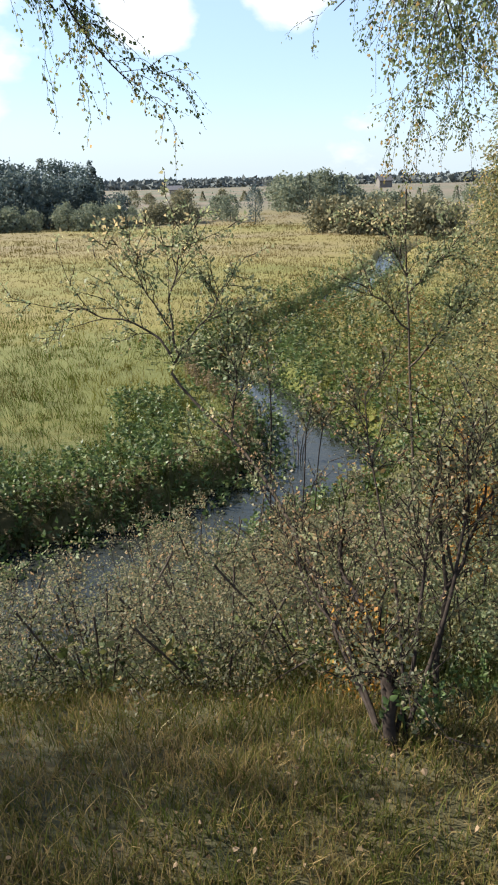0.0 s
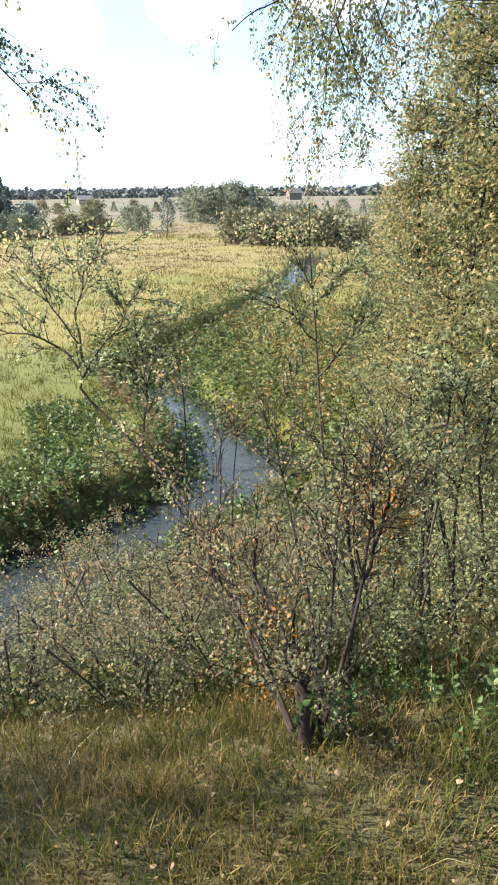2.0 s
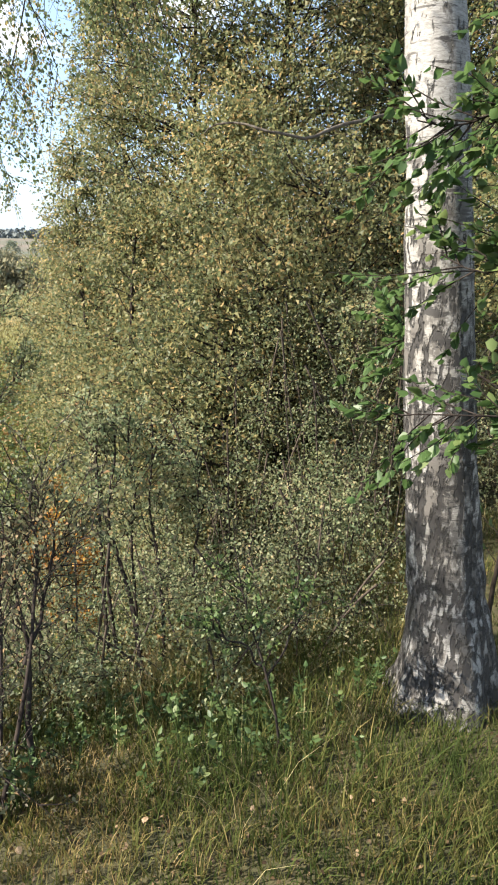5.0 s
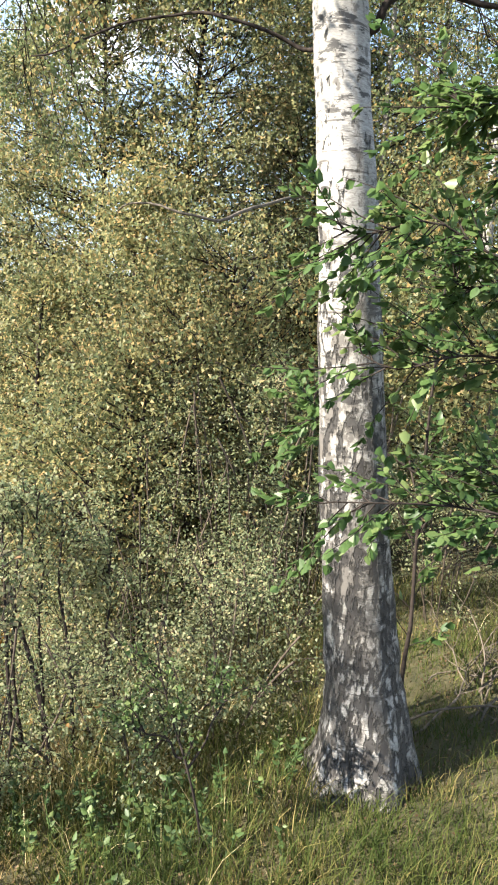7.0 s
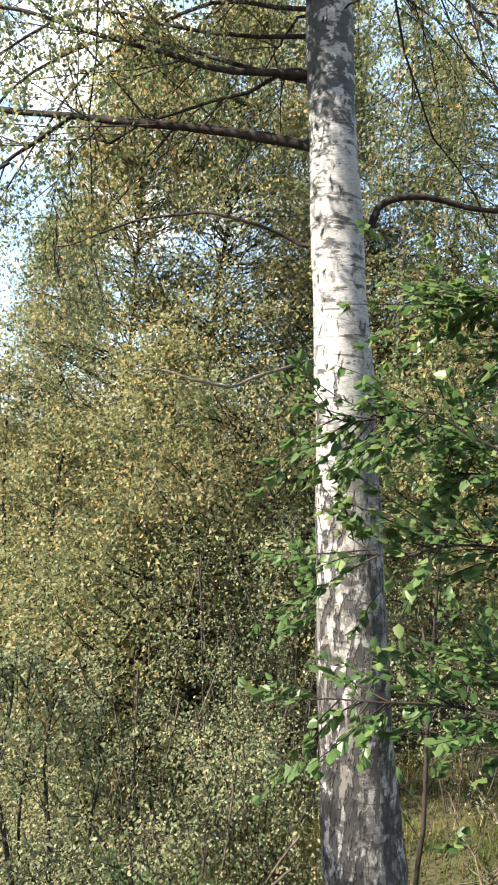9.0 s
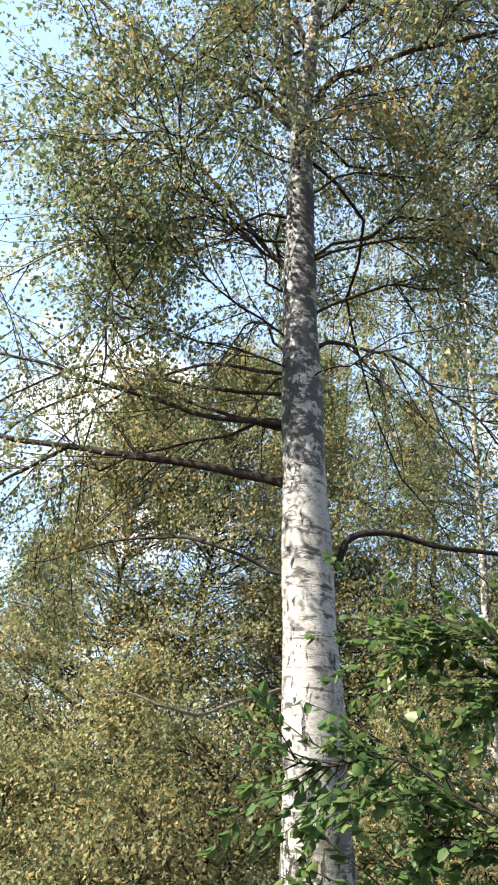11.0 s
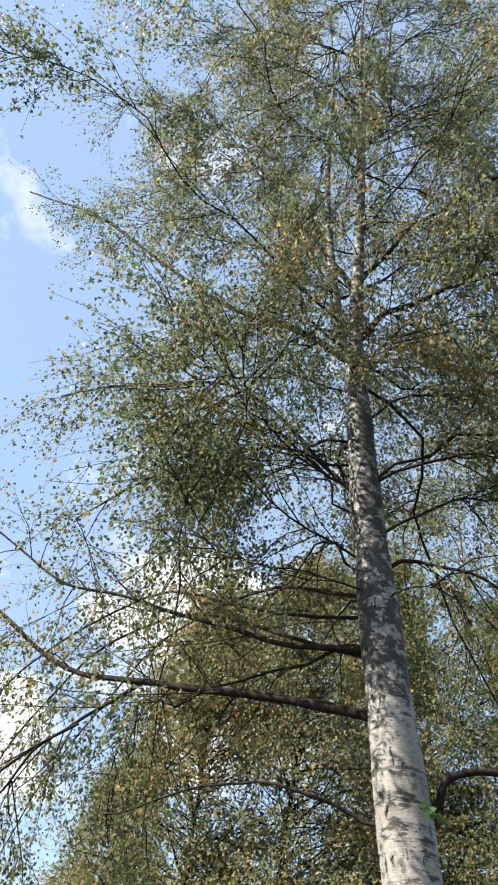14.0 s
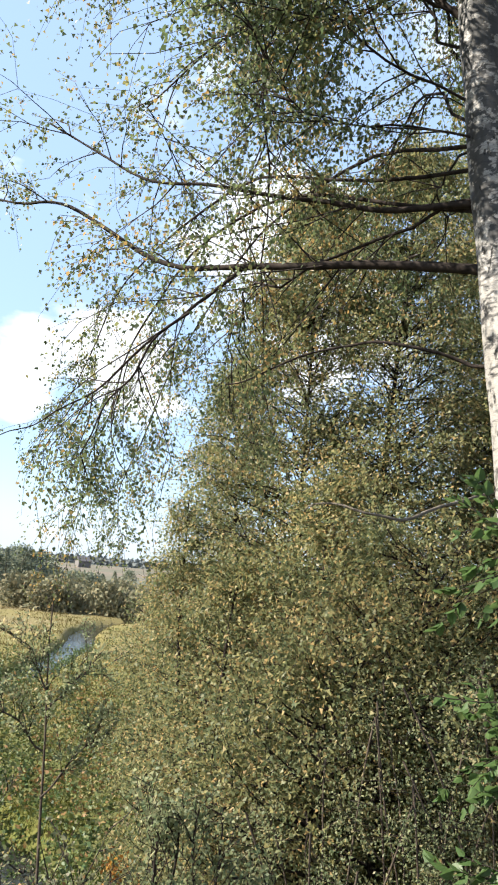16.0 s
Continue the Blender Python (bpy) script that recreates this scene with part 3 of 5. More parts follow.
def far_tree(name, label, base, height, width, seed, mat, pointed=False, group="", clumps=1100, category="tree"):
    """A tree seen from afar: a trunk and a crown of many ragged sprays."""
    rng = np.random.default_rng(seed)
    thing = empty(name, base)
    tagged(thing, label, category, group)
    p, r = limb_tube([(0, 0, -0.3), (0.02 * height, 0, height * 0.5), (0, 0, height * 0.95)], 0.018 * height, 0.01, 6)
    v, f = tubes(p[None], r[None], 5)
    mesh_object("trunk", v, f, STEM_BARK, thing, True)
    n = clumps
    s = rng.uniform(0.04, 1.0, n) ** (1.2 if pointed else 0.8)
    if pointed:
        rad = (1.02 - s) * (0.8 + 0.35 * np.sin(s * 30 + rng.uniform(0, 6)) * 0.5)
    else:
        lobes = 0.82 + 0.22 * np.sin(s * 9 + seed)
        rad = np.sqrt(np.clip(1 - ((s - 0.42) / 0.62) ** 2, 0, 1)) * lobes
    th = rng.uniform(0, 2 * np.pi, n)
    q = rng.uniform(0.25, 1.05, n) ** 0.5
    at = np.stack([np.cos(th) * rad * q * width / 2, np.sin(th) * rad * q * width / 2, s * height], 1)
    at += 0.06 * width * rng.normal(0, 1, at.shape) * (0.4 if pointed else 1.0)
    ax = unit(rng.normal(0, 1, at.shape))
    if pointed:
        ax = np.stack([np.cos(th), np.sin(th), np.full(n, -0.25)], 1) + 0.3 * ax
    v, f = leaf_chips(rng, at, ax, width * rng.uniform(0.04, 0.09, n), 0.9)
    mesh_object("crown", v, f, mat, thing, kind="stuff")
    return thing


def main_birch():
    """The tall weeping birch on the bank."""
    rng = np.random.default_rng(11)
    bx, by = 2.22, 1.60
    thing = empty("birch_tree", (bx, by, 0))
    tagged(thing, "tall white-barked birch with drooping green and yellow branches", "tree")
    o = np.array([bx, by, 0])
    line = np.array([(2.22, 1.60, -0.15), (2.21, 1.61, 0.2), (2.16, 1.67, 0.8), (2.10, 1.75, 1.8), (2.04, 1.84, 2.8), (1.97, 1.93, 3.9), (1.93, 1.98, 4.8), (1.91, 2.00, 5.3)]) - o
    p = spline(line, 46)
    z = p[:, 2]
    r = 0.150 - 0.0185 * np.clip(z, 0, 9) + 0.11 * np.exp(-np.clip(z + 0.1, 0, 9) / 0.22) + 0.004 * rng.normal(0, 1, len(z))
    v, f = tubes(p[None], r[None], 28)
    # root flare and bumps of the bark
    ang = np.tile(np.linspace(0, 2 * np.pi, 28, endpoint=False), 46)
    zz = np.repeat(z, 28)
    ctr = np.repeat(p, 28, 0)
    swell = 1 + 0.14 * np.exp(-np.clip(zz + 0.1, 0, 9) / 0.3) * np.sin(ang * 5 + 0.6) + 0.02 * np.sin(ang * 3 + zz * 4) + 0.012 * np.sin(ang * 7 - zz * 9)
    v = ctr + (v - ctr) * swell[:, None]
    mesh_object("trunk", v, f, BIRCH_BARK, thing, True, "white birch trunk with black cracks and a furrowed foot")
    forks = [([(1.91, 2.00, 5.05), (1.83, 2.11, 5.8), (1.76, 2.20, 7.3), (1.78, 2.26, 9.2), (1.7, 2.35, 11.5)], 0.040, 0.010),
             ([(1.91, 2.00, 5.1), (1.92, 1.99, 6.2), (1.93, 1.99, 8.0), (1.90, 2.0, 10.0), (1.95, 2.0, 12.6)], 0.052, 0.010)]
    tops = []
    for pts, r0, r1 in forks:
        q, rr = limb_tube(np.array(pts) - o, r0, r1, 18)
        tops.append(q)
        v, f = tubes(q[None], rr[None], 12)
        mesh_object("upper_stem", v, f, BIRCH_BARK, thing, True)
    # limbs that can be told apart, from the trunk outwards
    low_limbs = [([(2.0, 1.9, 3.08), (1.70, 2.29, 3.16), (1.40, 2.68, 3.24), (1.08, 3.12, 3.36), (0.71, 3.61, 3.74), (0.45, 3.95, 3.86), (0.05, 4.45, 4.15)], 0.023, 0.004),
             ([(1.36, 2.74, 3.25), (1.20, 2.96, 3.08), (1.03, 3.18, 2.80), (0.86, 3.4, 2.45)], 0.010, 0.003),
             ([(1.20, 2.96, 3.08), (0.90, 3.40, 2.78), (0.68, 3.66, 2.60), (0.47, 3.78, 2.50)], 0.007, 0.0025),
             ([(1.97, 1.93, 3.35), (1.73, 2.25, 3.45), (1.50, 2.56, 3.54), (1.21, 2.94, 3.69), (0.96, 3.27, 3.87), (0.6, 3.7, 4.25)], 0.015, 0.005),
             ([(1.93, 1.98, 5.05), (1.62, 2.4, 5.6), (1.34, 2.77, 5.98), (0.74, 3.56, 7.11), (0.28, 4.18, 8.08), (-0.33, 5.0, 8.97)], 0.026, 0.007),
             ([(1.95, 1.95, 4.1), (1.70, 2.20, 4.55), (1.45, 2.5, 4.95), (1.1, 2.95, 5.1), (0.6, 3.5, 5.2)], 0.014, 0.005)]
    side_limbs = [([(2.06, 1.80, 2.76), (2.13, 1.74, 2.81), (2.21, 1.67, 2.88), (2.33, 1.57, 2.89), (2.48, 1.44, 2.88), (2.8, 1.2, 2.86), (3.1, 0.95, 2.85)], 0.018, 0.006),
             ([(1.93, 1.98, 5.3), (2.07, 1.79, 5.5), (2.28, 1.51, 5.62), (2.75, 1.0, 5.8), (3.2, 0.5, 5.7)], 0.021, 0.007),
             ([(1.91, 2.01, 5.9), (2.05, 1.82, 6.2), (2.22, 1.60, 6.46), (2.63, 1.05, 6.9), (3.1, 0.5, 7.4)], 0.019, 0.007),
             ([(1.99, 1.90, 3.75), (2.15, 1.80, 3.8), (2.35, 1.6, 3.65), (2.6, 1.35, 3.4)], 0.012, 0.004)]
    high_limbs = [([(1.9, 2.02, 5.8), (1.75, 2.2, 6.4), (1.55, 2.45, 6.9), (1.3, 2.75, 7.5)], 0.024, 0.007),
             ([(2.05, 1.83, 2.74), (1.84, 2.11, 2.81), (1.60, 2.43, 2.79), (1.30, 2.82, 2.72)], 0.009, 0.003),
             ([(2.28, 1.51, 5.62), (2.25, 0.75, 6.2), (1.65, 0.40, 6.6), (1.15, 0.65, 6.6), (0.6, 1.0, 6.5), (0.2, 1.25, 6.45)], 0.014, 0.005)]
    limbs = low_limbs + side_limbs + high_limbs
    guide = []
    for pts, r0, r1, *dry in limbs:
        q, rr = limb_tube(np.array(pts) - o, r0, r1, 16, 8, 0.016, rng)
        guide.append(q)
        q, rr = spline(q, 46), np.interp(np.linspace(0, 15, 46), np.arange(16), rr) * (1 + 0.08 * np.sin(np.arange(46) * 1.9 + r0 * 900))
        v, f = tubes(q[None], rr[None], 8)
        mesh_object("limb", v, f, DRY_BARK if dry else TWIG_BARK, thing, True)
    # further boughs all round the stem and its two tops
    n = 66
    high = 3.6 + 8.5 * ((np.arange(n) + rng.uniform(0, 1, n)) / n) ** 0.95
    high = np.concatenate([high, np.linspace(3.25, 4.7, 9), np.linspace(3.6, 6.6, 6), np.linspace(3.6, 6.0, 5), np.linspace(4.2, 9.5, 15), np.linspace(7.0, 11.5, 8)])
    n = len(high)
    pick = rng.integers(0, 2, n)
    at = np.array([p[np.argmin(np.abs(p[:, 2] - h))] if h < 5.2 else tops[k][np.argmin(np.abs(tops[k][:, 2] - h))] for h, k in zip(high, pick)])
    # the lower boughs spread along the bank, the higher ones all round
    turn = np.array([(2.2, 0.5), (-0.5, 0.7), (2.5, 0.6), (0.9, 0.7), (-0.9, 0.6), (1.7, 0.5)])[np.arange(n) % 6]
    th = rng.normal(turn[:, 0], turn[:, 1])
    th = np.where(at[:, 2] > 6.2, rng.uniform(0, 2 * np.pi, n), th)
    length = np.maximum(4.3 - 0.2 * at[:, 2], 1.3) * rng.uniform(0.6, 1.15, n)
    # long low boughs reach out over the slope
    th[66:75], length[66:75] = rng.normal(2.3, 0.35, 9), rng.uniform(1.6, 3.0, 9)
    # short leafy boughs cross before the stem and on its sunny side
    th[75:81], length[75:81] = rng.normal(-2.4, 0.6, 6), rng.uniform(0.45, 0.9, 6)
    th[81:86], length[81:86] = rng.normal(2.85, 0.3, 5), rng.uniform(0.8, 1.5, 5)
    # fuller on the side of the wood, and round the tops
    th[86:101], length[86:101] = rng.normal(-0.7, 0.45, 15), rng.uniform(1.2, 2.6, 15)
    fore = (np.arange(n) % 5 == 3) & (at[:, 2] < 9.0) & (np.arange(n) < 66)
    th = np.where(fore, np.where(np.arange(n) % 2 == 0, rng.normal(-2.27, 0.45, n), rng.normal(2.95, 0.4, n)), th)
    length = np.where(fore, rng.uniform(0.5, 1.1, n), length)
    way = np.stack([np.cos(th), np.sin(th), rng.uniform(0.15, 0.95, n)], 1)
    boughs = grow(rng, at, way, length, 16, 0.27, -0.03)
    # to suit the camera's view, drop boughs near the eye or low at left
    clear = np.hypot(boughs[:, :, 0] + o[0] - 0.2, boughs[:, :, 1] + o[1] + 0.05).min(1) > 1.7
    clear &= (boughs[:, :, 0] + o[0] - 0.2 > 0.11 * (boughs[:, :, 1] + o[1])).all(1) | (boughs[:, 8:, 2].min(1) > 3.6)
    boughs = boughs[clear]
    allb = np.concatenate([np.array([g for g, l in zip(guide, limbs) if l[0][0][2] > 2.78]), boughs])
    pieces = [tubes(boughs, np.linspace(1, 0.22, 16)[None] * (0.0030 + 0.0020 * length[clear])[:, None], 5)]
    # side branches, then hanging twigs
    sa, sd, ss = along(rng, allb, 22, 0.16, 1.0)
    sl = rng.uniform(0.3, 0.85, len(sa)) * (1.15 - 0.45 * ss)
    # short boughs carry fewer
    reach = np.linalg.norm(np.diff(allb, axis=1), axis=2).sum(1)
    keep = rng.uniform(0, 1, len(sa)) < np.repeat(np.clip(reach / 2.35, 0.15, 1), 22)
    sa, sd, sl = sa[keep], sd[keep], sl[keep]
    subs = grow(rng, sa, sideways(rng, sd, 0.8), sl, 5, 0.18, -0.03)
    # branches low on the camera's side are thinned so the stem shows in view
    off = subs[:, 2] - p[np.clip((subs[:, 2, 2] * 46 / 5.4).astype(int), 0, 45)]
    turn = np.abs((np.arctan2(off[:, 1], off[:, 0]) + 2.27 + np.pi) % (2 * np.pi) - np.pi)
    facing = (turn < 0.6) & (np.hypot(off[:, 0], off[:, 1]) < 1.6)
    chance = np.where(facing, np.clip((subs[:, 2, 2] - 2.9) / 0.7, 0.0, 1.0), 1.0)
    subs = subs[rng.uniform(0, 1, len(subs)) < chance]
    # side branches low at the left of the camera's view go too
    subs = subs[(subs[:, :, 0] + o[0] - 0.2 > 0.11 * (subs[:, :, 1] + o[1])).all(1) | (subs[:, :, 2].min(1) > 3.7)]
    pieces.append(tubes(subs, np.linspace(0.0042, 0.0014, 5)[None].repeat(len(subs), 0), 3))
    ta, td, _ = along(rng, subs, 13, 0.15, 1.0)
    tw = grow(rng, ta, sideways(rng, td, 0.7), rng.uniform(0.15, 0.5, len(ta)), 3, 0.2, -0.34)
    # same view-fitted cut for twigs near the eye or low at left
    tw = tw[np.hypot(tw[:, 2, 0] + o[0] - 0.2, tw[:, 2, 1] + o[1] + 0.05) > 1.5]
    tw = tw[(tw[:, 2, 0] + o[0] - 0.2 > 0.11 * (tw[:, 2, 1] + o[1])) | (tw[:, 2, 2] > 3.8)]
    # leaves gather in sprays with gaps between them
    c = tw[:, 1]
    lump = wave(c[:, 0] + 0.4 * c[:, 2], c[:, 1] - 0.5 * c[:, 2], 0.42, 3.0) + wave(c[:, 2], c[:, 0] - c[:, 1], 0.36, 5.0)
    tw = tw[rng.uniform(0, 1, len(tw)) < np.clip(0.72 + 0.55 * lump, 0.12, 1)]
    pieces.append(tubes(tw[::2], np.linspace(0.0015, 0.0007, 3)[None].repeat(len(tw[::2]), 0), 3))
    v, f = merge(pieces)
    mesh_object("branching", v, f, TWIG_BARK, thing, kind="stuff")
    low = tw[:, 0, 2] < 4.3
    v, f = foliage(rng, tw[low], 14, 0.021, 0.9, 0.78, 0.018)
    mesh_object("foliage", v, f, BIRCH_LEAF, thing, kind="stuff")
    v, f = foliage(rng, tw[~low], 19, 0.0240, 0.9, 0.85, 0.022, chips=True)
    mesh_object("top_foliage", v, f, BIRCH_LEAF, thing, kind="stuff")
    return thing


birch = main_birch()


def on_land(x, y):
    return (x, y, float(land(x, y)))


def polar(yaw, dist):
    a = radians(yaw)
    return on_land(-math.sin(a) * dist, math.cos(a) * dist)


def spot(yaw, up, dist):
    """A place by heading, angle above the level and distance, from the eye's usual stand."""
    a = radians(yaw)
    return (-math.sin(a) * dist, math.cos(a) * dist, 1.72 + dist * math.tan(radians(up)))


# the grove on the slope: heading, distance, angle of its top, crown radius, outline
GROVE = [(-30.0, 7.6, 31, 2.1, "cone"), (-38.5, 7.8, 33, 2.1, "cone"), (-23, 9.0, 6, 1.0, "cone"), (-19.5, 10.0, -2, 0.7, "dome"),
         (-46, 8.6, 17, 1.8, "dome"), (-32, 6.0, 9, 1.2, "cone"), (-40, 5.5, 4, 1.1, "dome"), (-25.5, 6.6, 2, 1.0, "cone"), (-33.5, 4.9, -5, 0.9, "dome"),
         (-43.0, 9.6, 34, 2.1, "cone"), (-24.5, 8.8, 17, 1.45, "cone"), (-29.0, 5.2, -9, 0.8, "dome"), (-36.5, 5.2, -1, 1.0, "dome"), (-31.5, 5.5, -3, 0.9, "dome"), (-20.5, 8.4, 6, 0.75, "cone")]
for n, (yaw, dist, up, rad, shape) in enumerate(GROVE):
    b = polar(yaw, dist)
    h = 1.8 + dist * math.tan(radians(up)) - b[2]
    grove_tree = broadleaf("grove_tree", "dense small-leaved grove tree turning yellow on the slope", b, h, rad, 100 + n, GROVE_LEAF, limbs=int((27 + 13 * rad if up > 10 else 15 + 10 * rad) * h + 10), twigs_per=12,
                           leaves_per=15, leaf=0.043 if up > 25 else 0.036, chips=True, trunk_r=0.07, low=0.03, shape=shape, group="grove on the slope", twig_len=0.5)
    if n == 1:
        # a dead pale limb shows between its leaves
        q, r = limb_tube(np.array([spot(-44.5, 9.2, 7.2), spot(-43.5, 8.8, 5.6), spot(-40, 8.0, 4.5), spot(-36.5, 7.9, 4.2), spot(-33, 8.6, 4.3), spot(-30.5, 8.0, 4.4)]) - np.array(b), 0.016, 0.004, 22, 7, 0.012, np.random.default_rng(9))
        v, f = tubes(q[None], r[None], 7)
        mesh_object("dead_limb", v, f, DRY_BARK, grove_tree, True, "pale dead limb")


# ---------------------------------------------------------------- woods behind the birch
def slim_birch(label, yaw, dist, r, height, seed, lean=(0.0, 0.0)):
    rng = np.random.default_rng(seed)
    b = polar(yaw, dist)
    thing = empty("slender_birch", b)
    tagged(thing, label, "tree", "birches behind")
    p, rr = limb_tube([(0, 0, -0.2), (lean[0] * 0.3, lean[1] * 0.3, height * 0.4), (lean[0], lean[1], height)], r, 0.012, 20)
    v, f = tubes(p[None], rr[None], 14)
    mesh_object("trunk", v, f, SLIM_BARK, thing, True)
    at, d, s = along(rng, p[None], 80, 0.2, 0.98)
    th = rng.uniform(0, 2 * np.pi, len(at))
    way = np.stack([np.cos(th), np.sin(th), rng.uniform(0.3, 0.9, len(at))], 1)
    bough = grow(rng, at, way, rng.uniform(0.8, 2.3, len(at)) * (1.15 - s * 0.7), 8, 0.12, -0.04)
    pieces = [tubes(bough, np.linspace(0.010, 0.002, 8)[None].repeat(len(bough), 0), 3)]
    ta, td, _ = along(rng, bough, 20, 0.15, 1.0)
    tw = grow(rng, ta, sideways(rng, td, 0.7), rng.uniform(0.25, 0.9, len(ta)), 3, 0.14, -0.35)
    pieces.append(tubes(tw[::3], np.linspace(0.0025, 0.001, 3)[None].repeat(len(tw[::3]), 0), 3))
    v, f = merge(pieces)
    mesh_object("branching", v, f, TWIG_BARK, thing, kind="stuff")
    v, f = foliage(rng, tw, 17, 0.038, 0.9, 0.75, 0.04, chips=True)
    mesh_object("foliage", v, f, BIRCH_LEAF, thing, kind="stuff")
    return thing


slim_birch("slender white birch with hanging yellow-green sprays", -59.0, 7.0, 0.075, 9.5, 201, (-0.1, 0.2))
slim_birch("slender white birch with hanging yellow-green sprays", -46.2, 9.5, 0.06, 12.0, 202, (0.1, 0.0))
slim_birch("slender white birch with hanging yellow-green sprays", -61.0, 9.0, 0.07, 10.0, 203, (0.2, -0.2))
slim_birch("slender white birch with hanging yellow-green sprays", -50.5, 8.0, 0.05, 10.5, 204, (0.1, 0.1))
slim_birch("slender white birch with hanging yellow-green sprays", -54.5, 9.0, 0.06, 13.0, 205, (-0.1, 0.1))


def spruce(label, yaw, dist, up, width, seed):
    """A spruce: whorls of drooping boughs set with needle sprays."""
    rng = np.random.default_rng(seed)
    b = polar(yaw, dist)
    height = 1.8 + dist * math.tan(radians(up)) - b[2]
    thing = empty("spruce_tree", b)
    tagged(thing, label, "tree")
    p, rr = limb_tube([(0, 0, -0.2), (0, 0.02, height * 0.5), (0, 0, height)], 0.016 * height, 0.01, 14)
    v, f = tubes(p[None], rr[None], 9)
    mesh_object("trunk", v, f, STEM_BARK, thing, True)
    n = 190
    s = np.sort(rng.uniform(0.06, 0.99, n))
    th = rng.uniform(0, 2 * np.pi, n)
    start = np.stack([0 * s, 0 * s, s * height], 1)
    way = np.stack([np.cos(th), np.sin(th), 0.25 - 0.5 * (1 - s)], 1)
    bough = grow(rng, start, way, width / 2 * (1.05 - s) * rng.uniform(0.8, 1.1, n) + 0.1, 7, 0.04, 0.02)
    pieces = [tubes(bough, np.linspace(0.012, 0.003, 7)[None].repeat(n, 0), 3)]
    ta, td, _ = along(rng, bough, 16, 0.1, 1.0)
    tw = grow(rng, ta, sideways(rng, td, 0.8), rng.uniform(0.1, 0.35, len(ta)), 3, 0.05, -0.1)
    v, f = merge(pieces)
    mesh_object("branching", v, f, TWIG_BARK, thing, kind="stuff")
    v, f = foliage(rng, tw, 12, 0.10, 0.3, 0.22, 0.01, chips=True)
    mesh_object("needles", v, f, SPRUCE_LEAF, thing, kind="stuff")


spruce("dark blue-green spruce rising behind the birches", -52.2, 15.0, 30.0, 4.2, 210)
spruce("dark blue-green spruce rising behind the birches", -61.0, 17.0, 24.0, 4.5, 211)

BEHIND = [(-50, 11.5, 9, 2.0), (-56, 9.5, 12, 2.0), (-62, 8.5, 17, 2.2), (-68, 9.5, 20, 2.4), (-58, 6.2, 4, 1.3), (-65, 5.5, 2, 1.2), (-48, 13.5, 11, 2.4)]
for n, (yaw, dist, up, rad) in enumerate(BEHIND):
    b = polar(yaw, dist)
    h = 1.8 + dist * math.tan(radians(up)) - b[2]
    broadleaf("woodland_tree", "leafy green woodland tree behind the birch", b, h, rad, 220 + n, GROVE_LEAF, limbs=70, twigs_per=11,
              leaves_per=24, leaf=0.042, trunk_r=0.07, low=0.05, shape="dome", group="wood behind the birch", twig_len=0.65, chips=True)

# added birch, unseen at the side: carries the bough in view, shades the bank
unseen_birch = broadleaf("unseen_birch", "unseen birch added to hold the hanging bough and shade the bank", on_land(-5.8, 3.2), 5.4, 1.2, 230, BIRCH_LEAF, BIRCH_BARK, limbs=44,
                       twigs_per=11, leaves_per=18, leaf=0.045, trunk_r=0.09, low=0.4, shape="dome", twig_len=0.7)


def hanging_bough(parent, points, seed, count, first, r0=0.022, leaf=0.020):
    rng = np.random.default_rng(seed)
    o = np.array(parent.location)
    q, r = limb_tube(np.array(points) - o, r0, 0.0025, 24, 8, 0.015, rng)
    v, f = tubes(q[None], r[None], 8)
    mesh_object("bough", v, f, TWIG_BARK, parent, True)
    a, d, _ = along(rng, q[None], count, first, 1.0)
    tw = grow(rng, a, sideways(rng, d, 1.1), rng.uniform(0.12, 0.6, len(a)), 9, 0.16, -0.13)
    a2, d2, _ = along(rng, tw, 5, 0.2, 1.0)
    t2 = grow(rng, a2, sideways(rng, d2, 0.9), rng.uniform(0.06, 0.35, len(a2)), 9, 0.16, -0.11)
    tw = np.concatenate([tw, t2])
    v, f = tubes(tw, np.linspace(0.0018, 0.0007, 9)[None].repeat(len(tw), 0), 3)
    mesh_object("bough_twiggery", v, f, TWIG_BARK, parent, kind="stuff")
    v, f = foliage(rng, tw, 13, leaf, 0.9, 0.75, 0.014)
    mesh_object("bough_leaves", v, f, BIRCH_LEAF, parent, kind="stuff")


hanging_bough(unseen_birch, [(-5.78, 3.2, 3.3), (-3.6, 3.7, 3.75), (-1.8, 4.0, 3.35), (-1.25, 3.8, 2.95), (-0.85, 3.65, 2.62), (-0.48, 3.58, 2.16)], 231, 26, 0.5)
# second bough lies outside the view, added only to shade the bank
hanging_bough(unseen_birch, [(-5.78, 3.2, 3.9), (-4.2, 3.3, 4.4), (-3.0, 3.25, 4.4), (-2.4, 3.15, 4.2), (-2.1, 3.1, 4.0)], 232, 60, 0.5)
# outer boughs of the tall birch that hang before the grove's edge
hanging_bough(birch, [(1.97, 1.93, 3.32), (1.55, 3.0, 3.75), (1.25, 3.9, 3.4), (1.15, 4.5, 2.7), (1.1, 4.8, 2.1)], 233, 30, 0.45, 0.010, 0.021)
hanging_bough(birch, [(1.96, 1.95, 3.6), (1.85, 3.2, 4.0), (1.70, 4.3, 3.6), (1.55, 5.0, 2.8), (1.5, 5.4, 2.2)], 234, 40, 0.4, 0.010, 0.021)
hanging_bough(birch, [(1.96, 1.95, 3.5), (1.45, 3.2, 3.9), (1.12, 4.2, 3.6), (0.98, 4.7, 3.1), (0.92, 4.9, 2.8)], 235, 26, 0.45, 0.009, 0.021)


